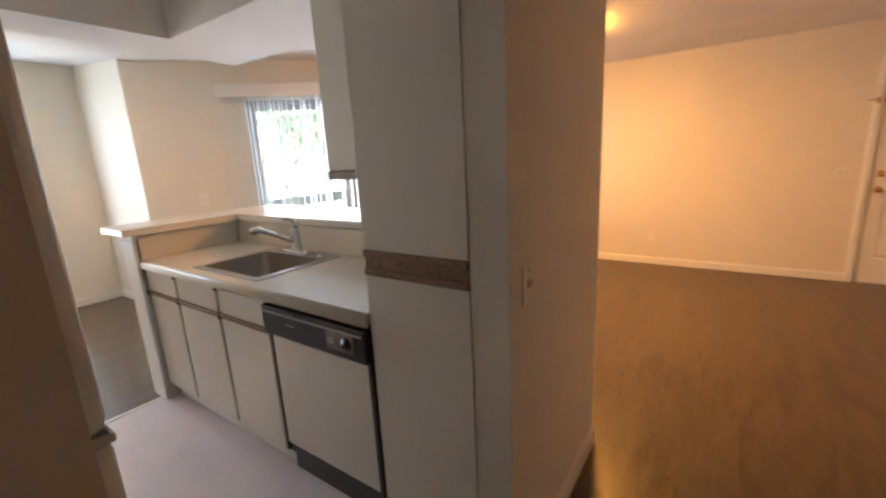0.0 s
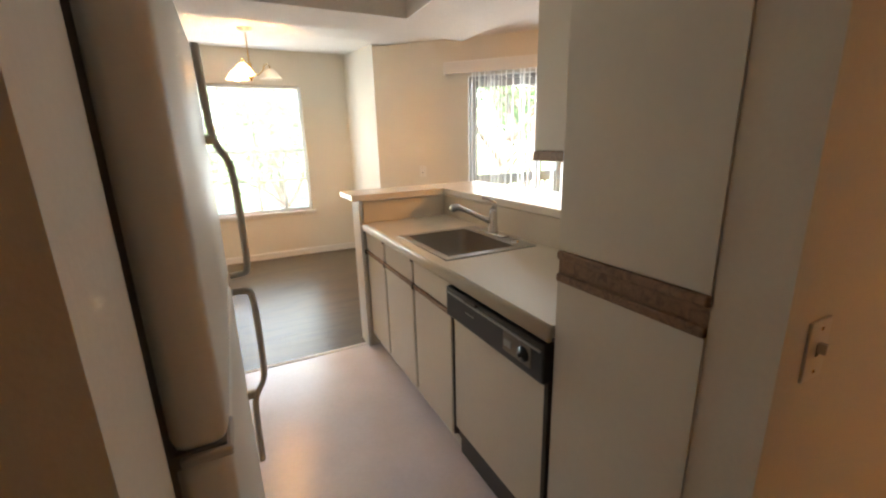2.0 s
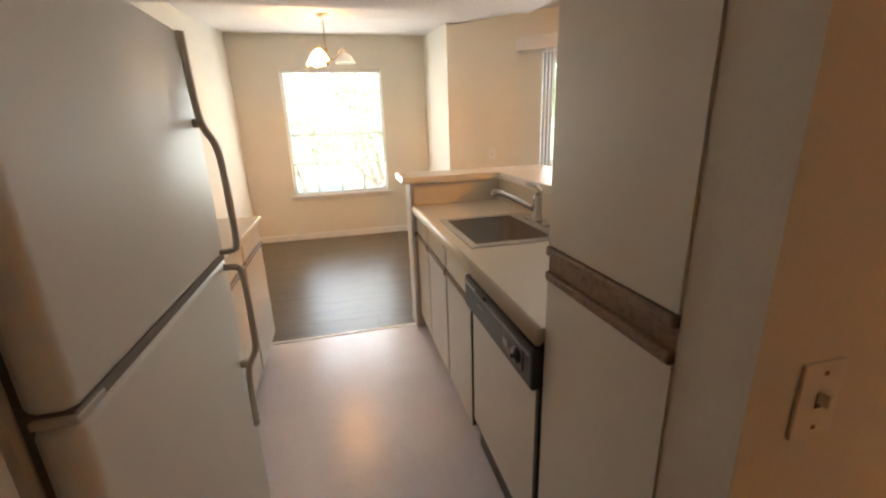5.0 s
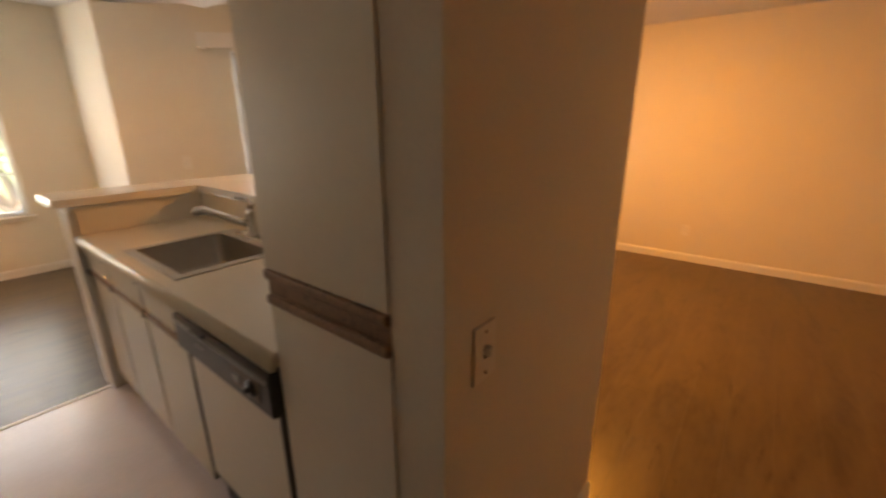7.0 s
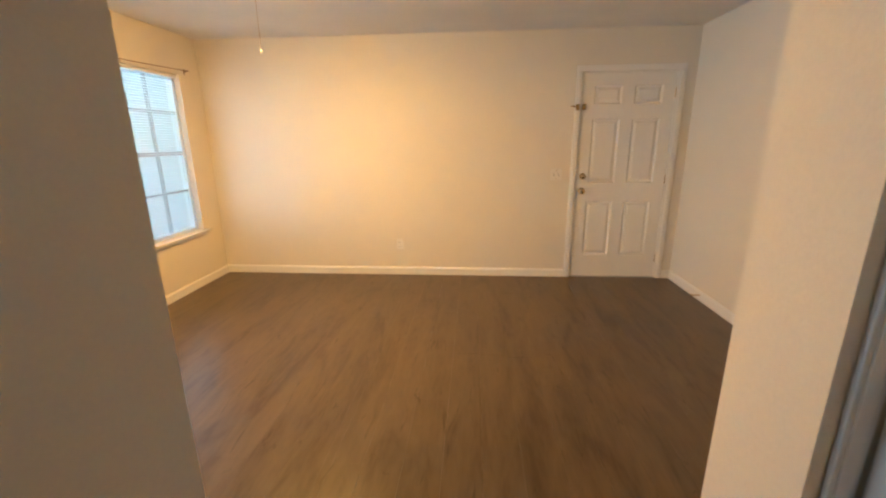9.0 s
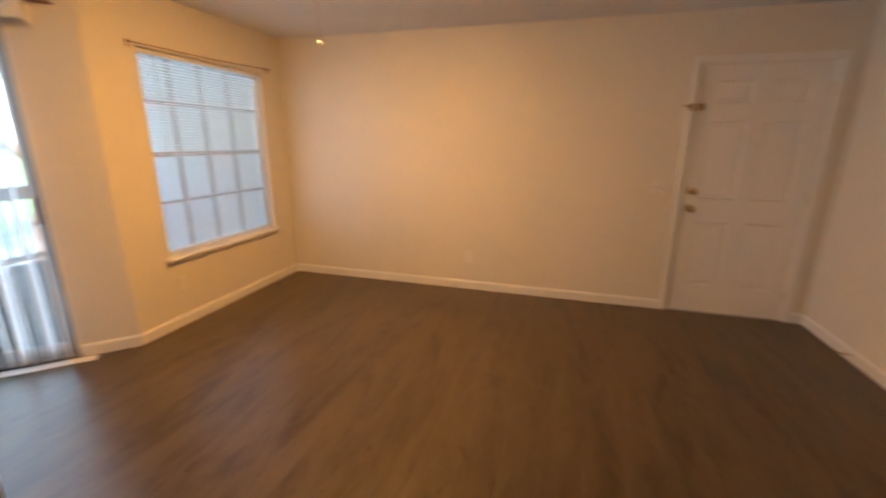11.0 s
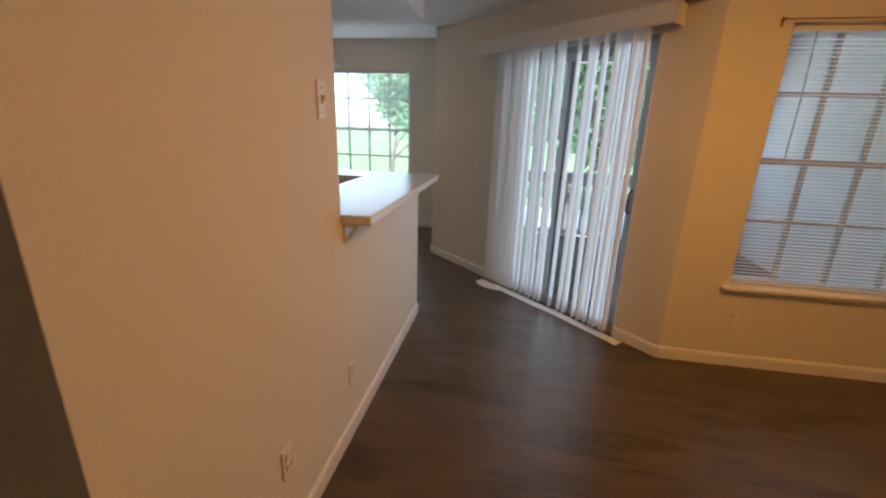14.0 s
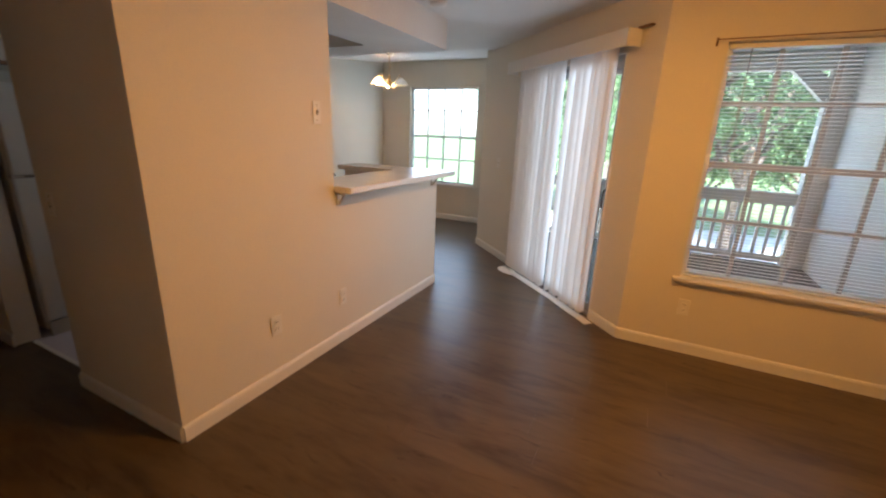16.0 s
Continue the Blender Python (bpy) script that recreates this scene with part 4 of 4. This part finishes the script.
for k in range(18):
    o = new("board", lap_me)
    o.parent = sd
    o.location = (3.66, 0, BZ + 0.15 * k)
solid("balcony_ceiling", box(-0.07, 3.78, 2.37, 5.60, 2.62, 2.70), SIDING, "pale painted balcony ceiling", "ceiling")
ext = bmesh.new()
add_box(ext, -0.07, 3.655, 5.35, 5.51, 2.28, 2.62)
for x in (-0.06, 3.43):
    add_box(ext, x, x + 0.22, 5.35, 5.51, BZ, 2.28)
for s, x in ((1, 0.16), (-1, 3.43)):
    bmb = box(-0.085, 0.085, -0.06, 0.06, -0.42, 0.36)
    bmesh.ops.transform(bmb, matrix=Matrix.Translation((x + s * 0.13, 5.43, 2.17)) @ Matrix.Rotation(radians(45 * s), 4, "Y"), verts=bmb.verts)
    tmp = bpy.data.meshes.new("brace")
    bmb.to_mesh(tmp)
    bmb.free()
    ext.from_mesh(tmp)
    bpy.data.meshes.remove(tmp)
solid("balcony_posts", ext, SIDING, "pale painted balcony posts, beam and corner braces", "balcony frame")
rail = thing("balcony_railing", "grey painted wooden balcony railing with upright balusters", "railing")
part("top_rail", box(0.16, 3.43, 5.385, 5.475, 0.86, 0.90, 0.006), PAINTEDWOOD, rail)
part("upper_rail", box(0.16, 3.43, 5.41, 5.45, 0.74, 0.86, 0.004), PAINTEDWOOD, rail)
part("bottom_rail", box(0.16, 3.43, 5.41, 5.45, 0.02, 0.10, 0.004), PAINTEDWOOD, rail)
bme = mesh_of("baluster", box(-0.017, 0.017, -0.017, 0.017, 0.10, 0.74), PAINTEDWOOD)
for k in range(27):
    o = new("baluster", bme)
    o.parent = rail
    o.location = (0.24 + k * 0.120, 5.43, 0)

solid("ground", box(-300, 300, 6.5, 400, -3.3, -3.1), GRASS, "mown green grass below the balcony", "ground")
solid("car_park", box(-40, 40, 10.0, 24.0, -3.11, -3.085), PAVING, "pale sunlit drive beyond the trees", "road")


def tree(x, y, z, height, spread, seed, leaves):
    rt = random.Random(seed)
    ng = np.random.default_rng(seed)
    th = thing("tree", "leafy green deciduous tree with forked grey trunk", "tree", "trees beyond the balcony")
    bm = bmesh.new()
    tips = []

    def limb(p, d, length, r, depth):
        pts, rad = [p], [r]
        q = p
        for k in range(5):
            d = (d + Vector((rt.uniform(-1, 1), rt.uniform(-1, 1), rt.uniform(-0.3, 0.5))) * 0.16).normalized()
            q = q + d * length / 5
            pts.append(q)
            rad.append(r * (1 - 0.11 * (k + 1)))
        add_tube(bm, pts, rad, 8 if depth < 2 else 5)
        if depth >= 2:
            tips.extend(pts[2:])
        if depth < 3:
            for k in range(3 if depth else 4):
                a = rt.uniform(0, 6.28)
                nd = (d * rt.uniform(0.6, 1.0) + Vector((math.cos(a), math.sin(a), rt.uniform(-0.1, 0.5))) * 0.8).normalized()
                limb(pts[rt.choice((3, 4, 5))], nd, length * rt.uniform(0.6, 0.8) * (spread if depth == 0 else 1), r * 0.52, depth + 1)

    limb(Vector((x, y, z)), Vector((rt.uniform(-0.1, 0.1), rt.uniform(-0.1, 0.1), 1)), height * 0.42, height * 0.022, 0)
    part("trunk", bm, BARK, th, "grey-brown bark trunk and limbs", True)
    cen = np.array([tuple(tips[i]) for i in ng.integers(0, len(tips), leaves)])
    cen = cen + ng.normal(0, 0.42, (leaves, 3)) * np.array([1, 1, 0.7])
    a = ng.normal(0, 1, (leaves, 3))
    a /= np.linalg.norm(a, axis=1)[:, None]
    b = np.cross(a, ng.normal(0, 1, (leaves, 3)))
    b /= np.linalg.norm(b, axis=1)[:, None]
    size = ng.uniform(0.05, 0.11, (leaves, 1)) * (1.0 if y < 18 else 1.5)
    v = np.stack([cen - a * size, cen + b * size * 0.5, cen + a * size, cen - b * size * 0.5], 1).reshape(-1, 3)
    f = np.arange(leaves * 4).reshape(-1, 4)
    me = bpy.data.meshes.new("crown")
    me.from_pydata(v.tolist(), [], f.tolist())
    me.materials.append(LEAF)
    crown = new("crown", me)
    crown.parent = th
    crown["label"] = "airy crown of small green leaves"
    return th


for spec in ((2.6, 11.5, -3.1, 10.5, 1.0, 3, 12000), (6.8, 12.8, -3.1, 11.0, 1.0, 11, 13000), (0.2, 17.5, -3.1, 9.0, 1.0, 7, 12000), (4.6, 16.5, -3.1, 12.0, 1.1, 21, 15000), (10.5, 15.5, -3.1, 12.0, 1.1, 5, 20000), (1.4, 28.0, -3.1, 11.0, 1.2, 9, 14000), (8.5, 20.0, -3.1, 7.5, 1.3, 31, 16000), (3.6, 22.0, -3.1, 7.0, 1.4, 33, 16000), (14.0, 22.0, -3.1, 9.0, 1.3, 35, 16000), (-7.5, 27.0, -3.1, 9.0, 1.2, 15, 12000), (-0.2, 23.0, -3.1, 8.5, 1.3, 41, 16000), (-3.4, 25.0, -3.1, 7.5, 1.3, 43, 16000)):
    tree(*spec)

# ---- floor planks, last ----
floor_planks = solid("floor_living", box(-3.2, -3.19, -2.6, -2.59, -0.012, -0.011), PLANK, "brown wood-look vinyl plank floor with streaky grain", "floor")
PW, PL = 0.182, 1.22
rp = random.Random(4)


def spans(y):
    """The stretches of x in which there is plank floor at y."""
    if y < -1.27:
        return ((-3.2, 0.20), (0.38, 3.62))
    if y < 0.09:
        return ((-3.2, 3.62),)
    if y < 2.44:
        return ((-0.15, 3.62),)
    return ((-2.58, 3.62),)


y = -2.6
meshes = {}
count = 0
while y < YN:
    y1 = min(y + PW, YN)
    ym = (y + y1) / 2
    cuts = [c for c in (0.09, 2.24, 2.455) if y < c < y1]
    for ya, yb in zip([y, *cuts], [*cuts, y1]):
        yc = (ya + yb) / 2
        for x0, x1 in spans(yc):
            x = x0 - rp.uniform(0.1, PL)
            while x < x1:
                xa, xb = max(x, x0), min(x + PL, x1)
                x += PL
                if xb - xa < 0.02:
                    continue
                limit_a = 3.988 - ya + 0.06 if ya > 2.235 else 9
                limit_b = 3.988 - yb + 0.06 if ya > 2.235 else 9
                if ya > 4.15:
                    limit_a = limit_b = -0.19
                if xa >= limit_b:
                    continue
                g = 0.0002
                ra, rb = min(xb, limit_a), min(xb, limit_b)
                key = (round(xb - xa, 3), round(yb - ya, 3))
                if ra == xb and rb == xb and key in meshes:
                    me = meshes[key]
                else:
                    bm = prism([(g, g), (ra - xa - g, g), (rb - xa - g, yb - ya - g), (g, yb - ya - g)], -0.012, 0.0)
                    bmesh.ops.bevel(bm, geom=[e for e in bm.edges if e.verts[0].co.z > -0.001 and e.verts[1].co.z > -0.001], offset=0.0003, segments=1, affect="EDGES")
                    me = mesh_of("plank", bm, PLANK)
                    if ra == xb and rb == xb:
                        meshes[key] = me
                o = new("plank", me)
                o.parent = floor_planks
                o.location = (xa, ya, 0)
                count += 1
    y = y1
